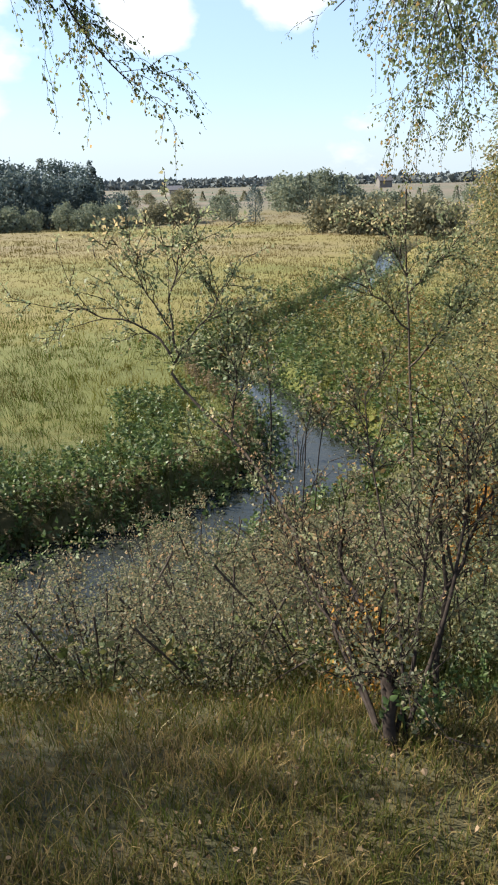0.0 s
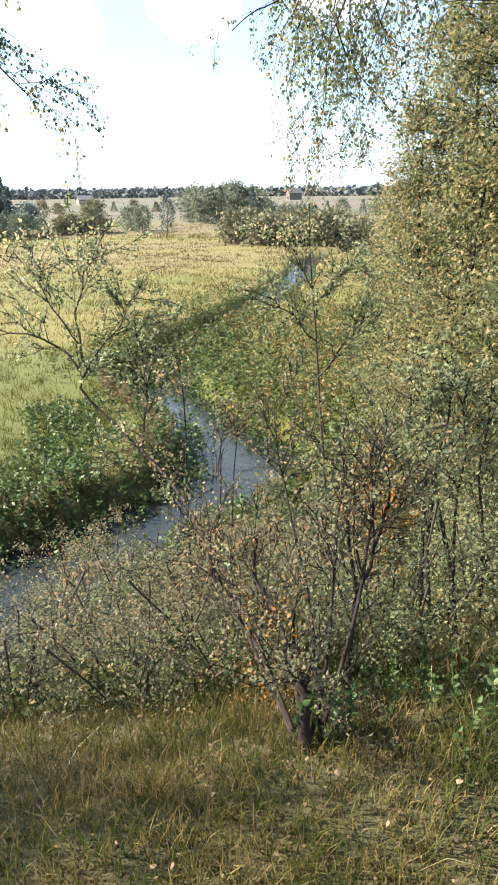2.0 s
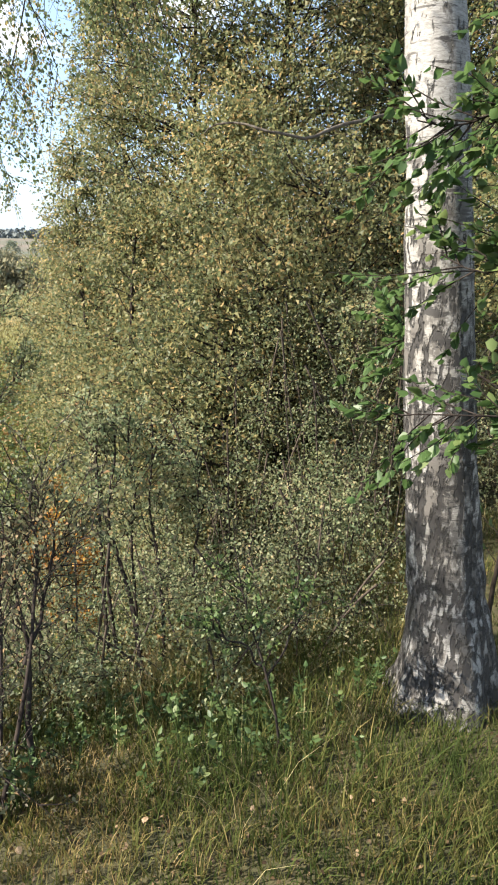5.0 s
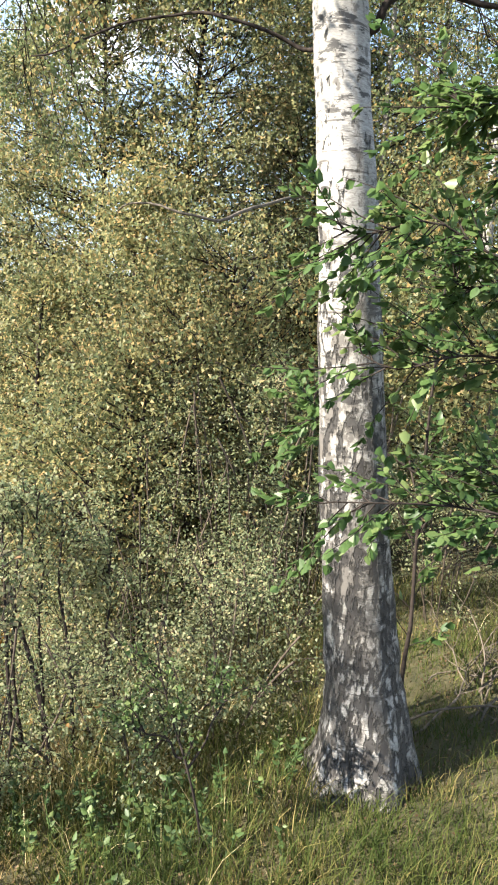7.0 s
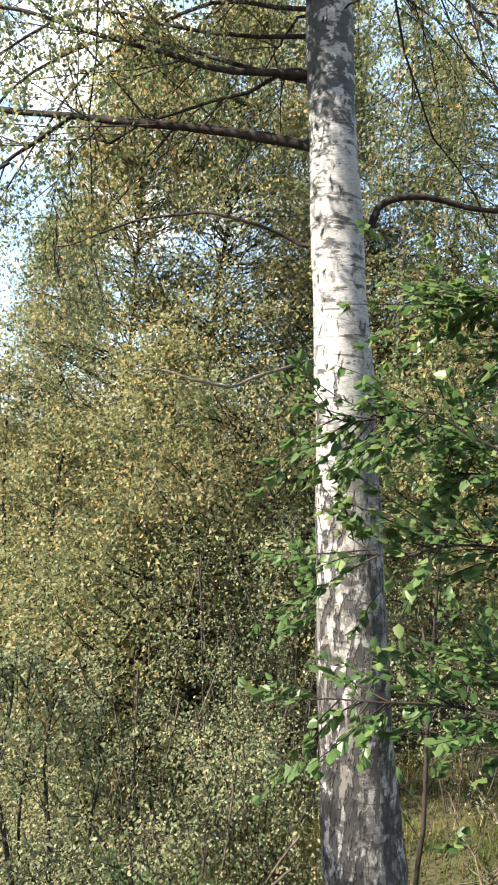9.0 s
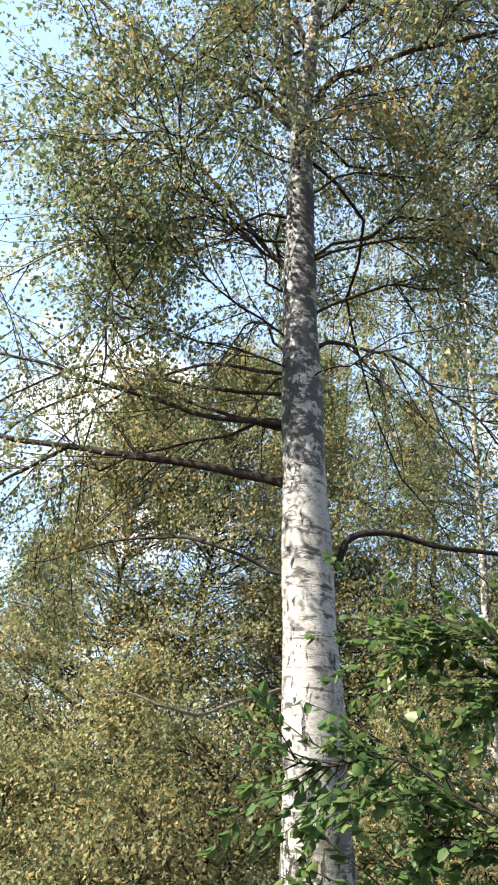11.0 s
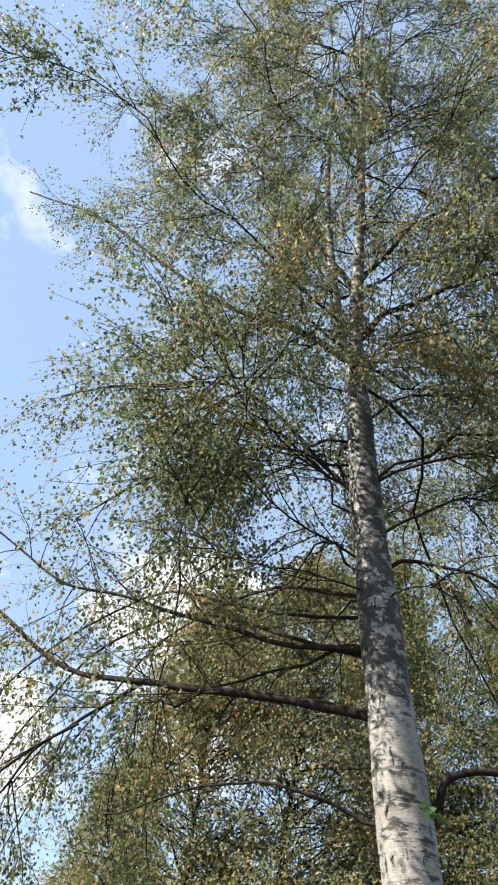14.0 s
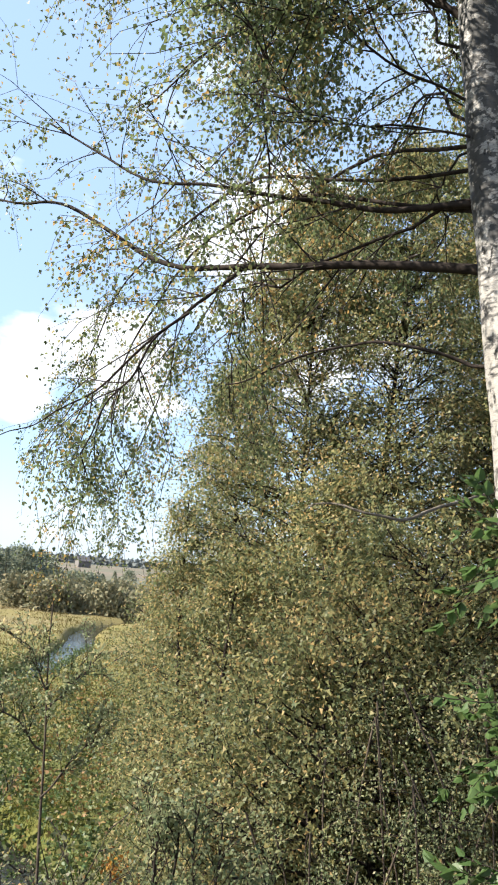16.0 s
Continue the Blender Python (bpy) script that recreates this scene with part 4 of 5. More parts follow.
# ---------------------------------------------------------------- bushes and saplings on the bank
def line_sapling(name, label, lines, seed, leaf_mat=BUSH_LEAF, twigs=10, leaves=9, leaf=0.034, twig_len=0.32, category="sapling", bark=TWIG_BARK, bare=0.3):
    """A sapling drawn by the lines of its stems: each a list of places with its two thicknesses."""
    rng = np.random.default_rng(seed)
    o = np.array(lines[0][0][0], float)
    thing = empty(name, o)
    tagged(thing, label, category)
    stems = []
    for pts, r0, r1 in lines:
        q, r = limb_tube(np.array(pts, float) - o, r0, r1, 14, 7, 0.008, rng)
        stems.append(q)
        v, f = tubes(q[None], r[None], 7)
        mesh_object("stem", v, f, bark, thing, True)
    stems = np.array(stems)
    a, d, s = along(rng, stems, twigs, bare, 1.0)
    w = sideways(rng, d, 0.9)
    w[:, 2] += 0.25
    tw = grow(rng, a, w, twig_len * rng.uniform(0.4, 1.2, len(a)), 6, 0.12, 0.02)
    a2, d2, _ = along(rng, tw, 3, 0.25, 1.0)
    t2 = grow(rng, a2, sideways(rng, d2, 0.8), twig_len * rng.uniform(0.2, 0.5, len(a2)), 6, 0.1, 0.0)
    tw = np.concatenate([tw, t2])
    v, f = tubes(tw, np.linspace(0.003, 0.001, 6)[None].repeat(len(tw), 0), 3)
    mesh_object("twiggery", v, f, TWIG_BARK, thing, kind="stuff")
    v, f = foliage(rng, tw, leaves, leaf, 0.3, 0.62, 0.012)
    mesh_object("foliage", v, f, leaf_mat, thing, kind="stuff")
    return thing


def foot(yaw, dist):
    return polar(yaw, dist)


# crooked forked sapling leaning out over the slope
line_sapling("forked_sapling", "crooked forked sapling with sparse olive leaves", [
    ([foot(-12.2, 2.05), spot(-8.0, -34.5, 2.5), spot(-2.7, -25.3, 3.1), spot(0.5, -20.8, 3.4), spot(4.3, -17.0, 3.6), spot(6.2, -14.2, 3.7), spot(5.6, -12.9, 3.7)], 0.012, 0.007),
    ([spot(5.6, -12.9, 3.7), spot(6.0, -9.7, 3.75), spot(5.6, -6.2, 3.8), spot(5.0, -3.7, 3.8)], 0.008, 0.0025),
    ([spot(6.2, -12.9, 3.7), spot(8.5, -10.4, 3.8), spot(11.1, -9.4, 3.85), spot(13.7, -8.6, 3.9)], 0.008, 0.0025),
    ([spot(5.6, -12.9, 3.7), spot(3.0, -9.8, 3.7), spot(1.5, -7.2, 3.8)], 0.006, 0.002),
    ([spot(1.5, -19.6, 3.45), spot(1.0, -15.0, 3.5), spot(1.8, -11.0, 3.5)], 0.006, 0.002),
    ([spot(5.9, -11.0, 3.7), spot(8.0, -7.5, 3.65), spot(9.0, -5.4, 3.65)], 0.005, 0.002)], 240, LIT_BUSH_LEAF, twigs=11, leaves=13, leaf=0.025, bare=0.2, twig_len=0.34, bark=STEM_BARK)
# tall thin sapling
line_sapling("tall_sapling", "tall thin sapling with red-brown twigs and sparse leaves", [
    ([foot(-15.8, 3.6), spot(-15.0, -30.0, 3.9), spot(-14.6, -26.4, 4.2), spot(-13.5, -16.1, 4.5), spot(-12.9, -9.1, 4.6), spot(-12.0, -0.3, 4.7)], 0.017, 0.004),
    ([spot(-13.0, -8.2, 4.6), spot(-14.5, -6.5, 4.6), spot(-16.0, -4.9, 4.6)], 0.007, 0.003),
    ([spot(-12.8, -7.0, 4.6), spot(-11.4, -4.5, 4.6), spot(-10.0, -3.2, 4.6)], 0.006, 0.002),
    ([spot(-13.3, -14.0, 4.5), spot(-15.8, -11.0, 4.5), spot(-17.0, -9.2, 4.5)], 0.007, 0.003),
    ([spot(-13.1, -11.0, 4.5), spot(-10.6, -8.5, 4.4), spot(-9.3, -7.6, 4.4)], 0.006, 0.003)], 241, LIT_BUSH_LEAF, twigs=13, leaves=11, leaf=0.026, bare=0.15, twig_len=0.28, bark=STEM_BARK)
# old stool with thick dark stems
line_sapling("alder_stool", "old bush stool with thick dark leaning stems", [
    ([foot(-13.4, 1.96), spot(-12.0, -38.0, 2.15), spot(-10.2, -34.1, 2.4), spot(-8.2, -29.9, 2.7), spot(-7.9, -26.7, 2.8)], 0.017, 0.008),
    ([foot(-13.0, 1.98), spot(-6.0, -32.6, 2.6), spot(-3.3, -27.7, 3.0), spot(0.6, -20.8, 3.3)], 0.0095, 0.003),
    ([foot(-13.9, 2.0), spot(-15.4, -31.5, 2.3), spot(-15.7, -24.9, 2.5), spot(-16.2, -19.0, 2.6)], 0.009, 0.003),
    ([foot(-14.8, 2.02), spot(-18.5, -29.9, 2.3), spot(-18.8, -23.8, 2.5), spot(-18.4, -18.0, 2.6)], 0.0095, 0.003),
    ([foot(-12.6, 2.0), spot(-9.0, -36.0, 2.3), spot(-5.0, -31.0, 2.7), spot(-3.6, -24.0, 3.1)], 0.0095, 0.003),
    ([foot(-13.6, 1.96), spot(-13.2, -38.0, 2.05), spot(-13.0, -38.0, 2.05)], 0.024, 0.019),
    ([foot(-15.0, 2.0), spot(-13.0, -30.0, 2.6), spot(-10.5, -22.0, 3.0), spot(-9.6, -16.0, 3.3)], 0.008, 0.0025)], 242, twigs=20, leaves=12, leaf=0.019)
# thin stems near the stream's near side
line_sapling("thin_sapling", "thin upright sapling with few leaves", [
    ([foot(-1.8, 6.0), spot(-1.9, -19.0, 6.0), spot(-1.6, -12.0, 6.1)], 0.012, 0.004),
    ([foot(-4.6, 6.4), spot(-5.0, -20.5, 6.4), spot(-5.6, -17.2, 6.4)], 0.010, 0.003),
    ([foot(-5.2, 6.4), spot(-6.2, -20.5, 6.4), spot(-6.5, -17.8, 6.4)], 0.009, 0.003)], 243, twigs=8, leaves=6, leaf=0.04, bare=0.5)
# cluster of thin stems below the grove
line_sapling("stem_cluster", "cluster of thin bare stems under pale leaves", [
    ([foot(-26.9, 3.05), spot(-24.5, -25.5, 3.5), spot(-23.2, -20.9, 3.7), spot(-22.7, -15.5, 3.8)], 0.016, 0.005),
    ([foot(-23.6, 3.3), spot(-22.9, -23.2, 3.6), spot(-22.6, -16.0, 3.7)], 0.014, 0.005),
    ([foot(-24.2, 3.3), spot(-23.6, -23.2, 3.6), spot(-24.4, -15.0, 3.7)], 0.013, 0.005),
    ([foot(-28.4, 3.3), spot(-28.0, -25.6, 3.5), spot(-27.0, -20.2, 3.6), spot(-27.4, -13.0, 3.7)], 0.012, 0.004),
    ([foot(-26.0, 3.4), spot(-25.8, -22.0, 3.6), spot(-25.2, -14.0, 3.7)], 0.010, 0.004),
    ([foot(-31.5, 3.4), spot(-31.0, -24.0, 3.6), spot(-31.6, -17.0, 3.7)], 0.010, 0.004)], 244, LIT_BUSH_LEAF, twigs=14, leaves=11, leaf=0.026, bare=0.35)
# bare grey shrub standing in the pool
line_sapling("bare_shrub", "small bare grey shrub standing at the pool", [
    ([foot(-4.4, 15.2), spot(-4.6, -20.0, 15.3), spot(-5.3, -18.2, 15.3)], 0.020, 0.006),
    ([foot(-4.5, 15.2), spot(-4.9, -20.0, 15.3), spot(-6.0, -18.6, 15.3)], 0.018, 0.006),
    ([foot(-4.3, 15.2), spot(-4.2, -20.0, 15.3), spot(-4.0, -18.3, 15.3)], 0.018, 0.006),
    ([foot(-4.2, 15.2), spot(-3.8, -20.2, 15.3), spot(-3.0, -18.9, 15.3)], 0.016, 0.006)], 247, twigs=7, leaves=1, leaf=0.03, category="bush", bark=DRY_BARK)
# dark stem beside the stool, seen where the camera turns
line_sapling("thin_sapling", "thin dark sapling forking low above the slope", [
    ([foot(-17.6, 2.3), spot(-17.4, -34.0, 2.4), spot(-17.0, -28.0, 2.55), spot(-15.8, -21.0, 2.7)], 0.015, 0.004),
    ([spot(-17.3, -32.0, 2.4), spot(-19.5, -26.0, 2.5), spot(-20.5, -22.0, 2.6)], 0.009, 0.004)], 245, twigs=15, leaves=9, leaf=0.024)
# rowan sapling in the grass before the birch
line_sapling("rowan_sapling", "slender green sapling standing in the bank grass", [
    ([foot(-40.9, 2.15), spot(-38.8, -32.0, 2.2), spot(-37.1, -27.3, 2.25), spot(-35.9, -23.3, 2.3)], 0.0055, 0.002),
    ([spot(-39.2, -33.5, 2.2), spot(-41.0, -30.0, 2.25), spot(-42.5, -28.0, 2.3)], 0.005, 0.002),
    ([spot(-38.9, -32.5, 2.2), spot(-36.5, -31.0, 2.2), spot(-34.5, -30.5, 2.2)], 0.005, 0.002)], 246, NETTLE_LEAF, twigs=9, leaves=8, leaf=0.020, twig_len=0.15, bare=0.2)

FRONT = [(-2.0, 3.3, 0.95), (-1.35, 3.4, 0.80), (-0.8, 3.2, 0.70), (-0.15, 3.0, 0.55), (0.35, 3.1, 0.75), (-2.3, 5.0, 1.25), (-1.1, 4.7, 1.05), (-0.3, 4.2, 0.80), (0.45, 3.9, 0.75),
         (1.05, 3.0, 0.85), (1.3, 3.9, 0.95), (2.0, 3.9, 1.05), (0.1, 5.0, 0.65), (1.2, 5.2, 1.0), (2.0, 5.4, 1.3), (2.9, 3.6, 0.9), (2.0, 3.1, 0.6), (-0.85, 6.8, 2.0), (-1.15, 7.6, 1.9), (-0.35, 6.0, 1.9), (-1.7, 6.6, 1.3), (-2.9, 6.4, 1.4), (-0.2, 7.4, 1.7), (0.7, 6.6, 1.5), (3.7, 2.5, 1.3), (4.5, 2.2, 1.6), (5.0, 1.5, 1.2), (3.9, 3.4, 1.5), (2.05, 2.6, 0.70), (2.55, 2.95, 0.95), (1.6, 2.7, 0.55), (2.35, 3.65, 1.9), (2.75, 3.45, 2.0), (3.05, 3.1, 1.8)]
for n, (x, y, h) in enumerate(FRONT):
    broadleaf("bush", "thin-stemmed bush with small olive leaves on the bank", on_land(x, y - 0.22), h, 0.75 if h > 0.5 else 0.62, 300 + n, LIT_BUSH_LEAF if x > 0.95 else BUSH_LEAF, limbs=30 if x > 0.95 else 40, twigs_per=8,
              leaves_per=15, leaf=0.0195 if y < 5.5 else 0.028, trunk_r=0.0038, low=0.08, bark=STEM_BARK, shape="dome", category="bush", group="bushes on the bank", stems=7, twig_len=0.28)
broadleaf("rust_bush", "small bush with orange autumn leaves", polar(-18.6, 5.6), 1.5, 0.45, 330, RUST_LEAF, limbs=30, twigs_per=7, leaves_per=12, leaf=0.04,
          trunk_r=0.012, low=0.35, shape="dome", category="bush", stems=3, twig_len=0.3)
broadleaf("rust_bush", "small bush with dry orange leaves at the stool", polar(-10.8, 2.45), 0.42, 0.16, 331, RUST_LEAF, limbs=12, twigs_per=4, leaves_per=8, leaf=0.022,
          trunk_r=0.008, low=0.2, shape="dome", category="bush", stems=3, twig_len=0.16)


def leaf_shapes(mat):
    """A few broad leaf blades of unit length, shared by single leaves."""
    made = []
    for k in range(5):
        rng = np.random.default_rng(700 + k)
        v, f = broad_leaves(rng, np.zeros((1, 3)), np.array([[1.0, 0, 0]]), np.ones(1), 0.62 + 0.06 * k)
        me = bpy.data.meshes.new("leaf")
        me.from_pydata([tuple(c) for c in v], [], [tuple(int(n) for n in c) for c in f])
        me.materials.append(mat)
        made.append(me)
    return made


def single_leaves(thing, rng, at, ways, sizes, shapes):
    for n, (p, w, size) in enumerate(zip(at, ways, sizes)):
        ob = new("leaf", shapes[n % len(shapes)])
        ob.parent = thing
        turn = Vector(w).to_track_quat('X', 'Z').to_matrix().to_4x4()
        ob.matrix_local = Matrix.Translation(p) @ turn @ Matrix.Rotation(rng.normal(0, 0.5), 4, 'X') @ Matrix.Scale(size, 4)


def broad_sapling(name, label, lines, seed, twigs, leaves, leaf, twig_len):
    rng = np.random.default_rng(seed)
    o = np.array(lines[0][0][0], float)
    thing = empty(name, o)
    tagged(thing, label, "sapling")
    stems = []
    for pts, r0, r1 in lines:
        q, r = limb_tube(np.array(pts, float) - o, r0, r1, 14, 7, 0.012, rng)
        stems.append(q)
        v, f = tubes(q[None], r[None], 7)
        mesh_object("stem", v, f, TWIG_BARK, thing, True)
    a, d, _ = along(rng, np.array(stems), twigs, 0.15, 1.0)
    w = sideways(rng, d, 0.9)
    tw = grow(rng, a, w, twig_len * rng.uniform(0.4, 1.2, len(a)), 6, 0.1, -0.02)
    v, f = tubes(tw, np.linspace(0.003, 0.001, 6)[None].repeat(len(tw), 0), 3)
    mesh_object("twiggery", v, f, TWIG_BARK, thing, kind="stuff")
    p, dd, _ = along(rng, tw, leaves, 0.15, 1.0)
    ax = sideways(rng, dd, 0.8)
    ax[:, 2] -= 0.35
    size = leaf * rng.uniform(0.6, 1.2, len(p))
    # the leaves that reach out farthest are made one by one
    own = np.zeros(len(p), bool)
    own[np.argsort(p[:, 0])[:200]] = True
    single_leaves(thing, rng, p[own], ax[own], size[own], BROAD_SHAPES)
    v, f = broad_leaves(rng, p[~own], ax[~own], size[~own])
    mesh_object("foliage", v, f, BROAD_LEAF, thing, kind="stuff")


BROAD_SHAPES = leaf_shapes(BROAD_LEAF)
# leafy sapling whose boughs cross before the birch trunk
broad_sapling("broadleaf_sapling", "broad-leaved green sapling reaching across the birch trunk", [
    ([on_land(2.42, 0.72), (2.42, 0.74, 0.9), (2.38, 0.80, 1.8), (2.32, 0.85, 2.5), (2.30, 0.88, 3.0)], 0.018, 0.004),
    ([(2.38, 0.80, 1.8), (2.12, 1.10, 2.02), (1.88, 1.30, 2.10), (1.68, 1.44, 2.06)], 0.006, 0.002),
    ([(2.33, 0.85, 2.3), (2.12, 1.12, 2.42), (1.95, 1.30, 2.40)], 0.005, 0.002),
    ([(2.31, 0.86, 2.6), (2.45, 1.00, 2.80), (2.60, 1.10, 2.85)], 0.005, 0.002),
    ([(2.41, 0.76, 0.95), (2.2, 1.0, 1.2), (1.9, 1.25, 1.27), (1.66, 1.42, 1.24)], 0.007, 0.002),
    ([(2.40, 0.78, 1.35), (2.15, 1.05, 1.64), (1.95, 1.2, 1.72), (1.72, 1.40, 1.66)], 0.007, 0.002),
    ([(2.38, 0.80, 1.7), (2.2, 1.1, 1.9), (2.05, 1.3, 1.95)], 0.006, 0.002),
    ([(2.41, 0.75, 1.1), (2.35, 1.1, 1.25), (2.3, 1.4, 1.3)], 0.006, 0.002),
    ([(2.36, 0.82, 2.1), (2.25, 1.05, 2.3), (2.2, 1.2, 2.35)], 0.005, 0.002)], 250, 36, 17, 0.040, 0.32)
broad_sapling("broadleaf_sapling", "broad-leaved green sapling behind the birch foot", [
    ([on_land(2.75, 1.80), (2.76, 1.84, 0.6), (2.8, 1.86, 1.4), (2.85, 1.9, 2.2)], 0.013, 0.004),
    ([(2.77, 1.84, 0.8), (3.0, 1.8, 1.1), (3.2, 1.7, 1.2)], 0.006, 0.002),
    ([(2.78, 1.85, 1.1), (2.6, 2.1, 1.3), (2.45, 2.3, 1.35)], 0.006, 0.002)], 251, 26, 14, 0.05, 0.42)


# ---------------------------------------------------------------- ground cover
def scatter(rng, n, x0, x1, y0, y1):
    x, y = rng.uniform(x0, x1, n), rng.uniform(y0, y1, n)
    return x, y


def bank_grass():
    rng = np.random.default_rng(400)
    n = 118000
    dist, yaw = 1.1 + 4.0 * rng.uniform(0, 1, n) ** 1.35, np.radians(rng.uniform(-72, 33, n))
    x, y = 0.1 - np.sin(yaw) * dist, np.cos(yaw) * dist
    keep = (y < bank_edge(x) + 1.2) & (rng.uniform(0, 1, n) < 0.66 + 0.36 * wave(x, y, 0.35, 5.0)) & ((dist < 3.7) | (x > 1.8))
    x, y = x[keep], y[keep]
    # the blades stand in tufts that lean one way together
    x, y = x + 0.03 * wave(x, y, 0.07, 3.3), y + 0.03 * wave(x, y, 0.07, 8.1)
    at = np.stack([x, y, land(x, y) - 0.01], 1)
    rise = 0.55 + 0.55 * wave(x, y, 0.45, 1.3) + 0.5 * np.clip((y - bank_edge(x) + 0.5), 0, 1)
    h = (0.030 + 0.062 * np.clip(rise, 0.05, 1.6)) * rng.uniform(0.5, 1.35, len(x))
    w = rng.uniform(0.0025, 0.0055, len(x))
    # greener and taller towards the birch
    green = x + 0.45 * wave(x, y, 0.45, 6.0) + 0.5 * (y - 1.9) + rng.normal(0, 0.18, len(x)) > 0.8
    h = np.where(green, h * 1.45, h)
    for mask, mat, label in ((~green, LAWN, "matted olive and straw-coloured bank grass"), (green, LUSH, "lush green grass round the birch foot")):
        v, f = blades(rng, at[mask], h[mask], w[mask], 1.15)
        ob = mesh_object("grass", v, f, mat)
        tagged(ob, label, "grass", kind="stuff")
    # taller dry grass on the slope under the bushes
    x, y = scatter(rng, 34000, 0.5, 6.0, 2.0, 7.5)
    s = y - bank_edge(x)
    keep = (s > 0.3) & (s < 4.0) & (wave(x, y, 0.6, 2.0) > -0.25)
    x, y = x[keep], y[keep]
    at = np.stack([x, y, land(x, y) - 0.01], 1)
    v, f = blades(rng, at, rng.uniform(0.12, 0.36, len(x)), rng.uniform(0.004, 0.008, len(x)), 0.9)
    ob = mesh_object("slope_grass", v, f, SHADE_STRAW)
    tagged(ob, "tall pale dry grass on the shaded slope", "grass", kind="stuff")
    # long dry straws
    x, y = scatter(rng, 700, -2.2, 5.0, 1.2, 3.6)
    keep = (y < bank_edge(x) + 0.8) & (wave(x, y, 0.5, 9.0) > -0.1)
    x, y = x[keep], y[keep]
    at = np.stack([x, y, land(x, y) - 0.01], 1)
    v, f = blades(rng, at, rng.uniform(0.10, 0.26, len(x)), rng.uniform(0.0018, 0.003, len(x)), 1.6)
    ob = mesh_object("straw", v, f, STRAW)
    tagged(ob, "long bent dry grass stalks", "grass", kind="stuff")
    # fallen leaves between the blades
    x, y = scatter(rng, 6500, -2.0, 4.0, 1.0, 2.6)
    at = np.stack([x, y, land(x, y) + rng.uniform(0.005, 0.03, len(x))], 1)
    ax = rng.normal(0, 1, at.shape)
    ax[:, 2] *= 0.25
    v, f = leaf_cards(rng, at, ax, rng.uniform(0.010, 0.020, len(x)), 0.7)
    ob = mesh_object("fallen_leaves", v, f, LITTER)
    tagged(ob, "brown and pale fallen leaves in the grass", "leaf litter", kind="stuff")


def fallen_leaves():
    """Single pale leaves that lie on top of the grass."""
    rng = np.random.default_rng(405)
    shapes = leaf_shapes(LITTER_PALE)
    x, y = scatter(rng, 46, -0.7, 1.9, 1.15, 1.85)
    for n in range(len(x)):
        ob = new("fallen_leaf", shapes[n % 5])
        tagged(ob, "curled pale brown fallen leaf on the grass", "leaf", "fallen leaves on the bank")
        ob.matrix_world = Matrix.Translation((x[n], y[n], float(land(x[n], y[n])) + rng.uniform(0.03, 0.055))) @ Euler((rng.normal(0, 0.35), rng.normal(0, 0.35), rng.uniform(0, 6.3))).to_matrix().to_4x4() @ Matrix.Scale(rng.uniform(0.014, 0.028), 4)


LITTER_PALE = leaf_material("pale_fallen_leaf", [(0.0, (0.11, 0.07, 0.04)), (0.6, (0.21, 0.14, 0.08)), (1.0, (0.38, 0.29, 0.20))], 0.15, 0.7, drift=25.0)
STRAW = leaf_material("straw", [(0.0, (0.16, 0.13, 0.055)), (1.0, (0.42, 0.35, 0.19))], 0.2)
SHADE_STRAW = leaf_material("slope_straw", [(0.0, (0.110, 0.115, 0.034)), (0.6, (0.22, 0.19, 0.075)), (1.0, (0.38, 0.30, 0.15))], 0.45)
bank_grass()
fallen_leaves()


def herb_patch(name, label, x, y, tall, leaf, seed, mat, per=14, small=True):
    """Broad-leaved weeds: upright stalks with leaves up their length."""
    rng = np.random.default_rng(seed)
    at = np.stack([x, y, land(x, y) - 0.02], 1)
    way = rng.normal(0, 0.18, at.shape)
    way[:, 2] = 1
    st = grow(rng, at, way, tall * rng.uniform(0.6, 1.15, len(at)), 3, 0.08, 0.0)
    p, d, s = along(rng, st, per, 0.25, 1.0)
    ax = sideways(rng, d, 1.6)
    ax[:, 2] -= 0.15
    v, f = (leaf_cards if small else broad_leaves)(rng, p, ax, leaf * rng.uniform(0.6, 1.2, len(p)), 0.6)
    sv, sf = tubes(st, np.linspace(0.004, 0.0015, 3)[None].repeat(len(st), 0), 3)
    v, f = merge([(v, f), (sv, sf)])
    ob = mesh_object(name, v, f, mat)
    tagged(ob, label, "plant", kind="stuff")


def leafy_herb(x, y, seed):
    """One herb: a few upright stalks and their toothed leaves."""
    rng = np.random.default_rng(seed)
    thing = empty("leafy_herb", on_land(x, y))
    tagged(thing, "dark green leafy herb on the brow of the bank", "plant", "herbs on the brow")
    n = 5
    at = np.stack([rng.normal(0, 0.07, n), rng.normal(0, 0.06, n), np.full(n, -0.03)], 1)
    way = rng.normal(0, 0.2, (n, 3))
    way[:, 2] = 1
    st = grow(rng, at, way, rng.uniform(0.16, 0.30, n), 5, 0.08, 0.0)
    for k in range(n):
        v, f = tubes(st[k:k + 1], np.linspace(0.004, 0.0015, 5)[None], 4)
        mesh_object("stalk", v, f, NETTLE_LEAF, thing, True)
    p, d, _ = along(rng, st, 12, 0.2, 1.0)
    ax = sideways(rng, d, 1.6)
    ax[:, 2] -= 0.15
    v, f = broad_leaves(rng, p, ax, 0.030 * rng.uniform(0.6, 1.2, len(p)), 0.6)
    mesh_object("foliage", v, f, NETTLE_LEAF, thing, kind="stuff")


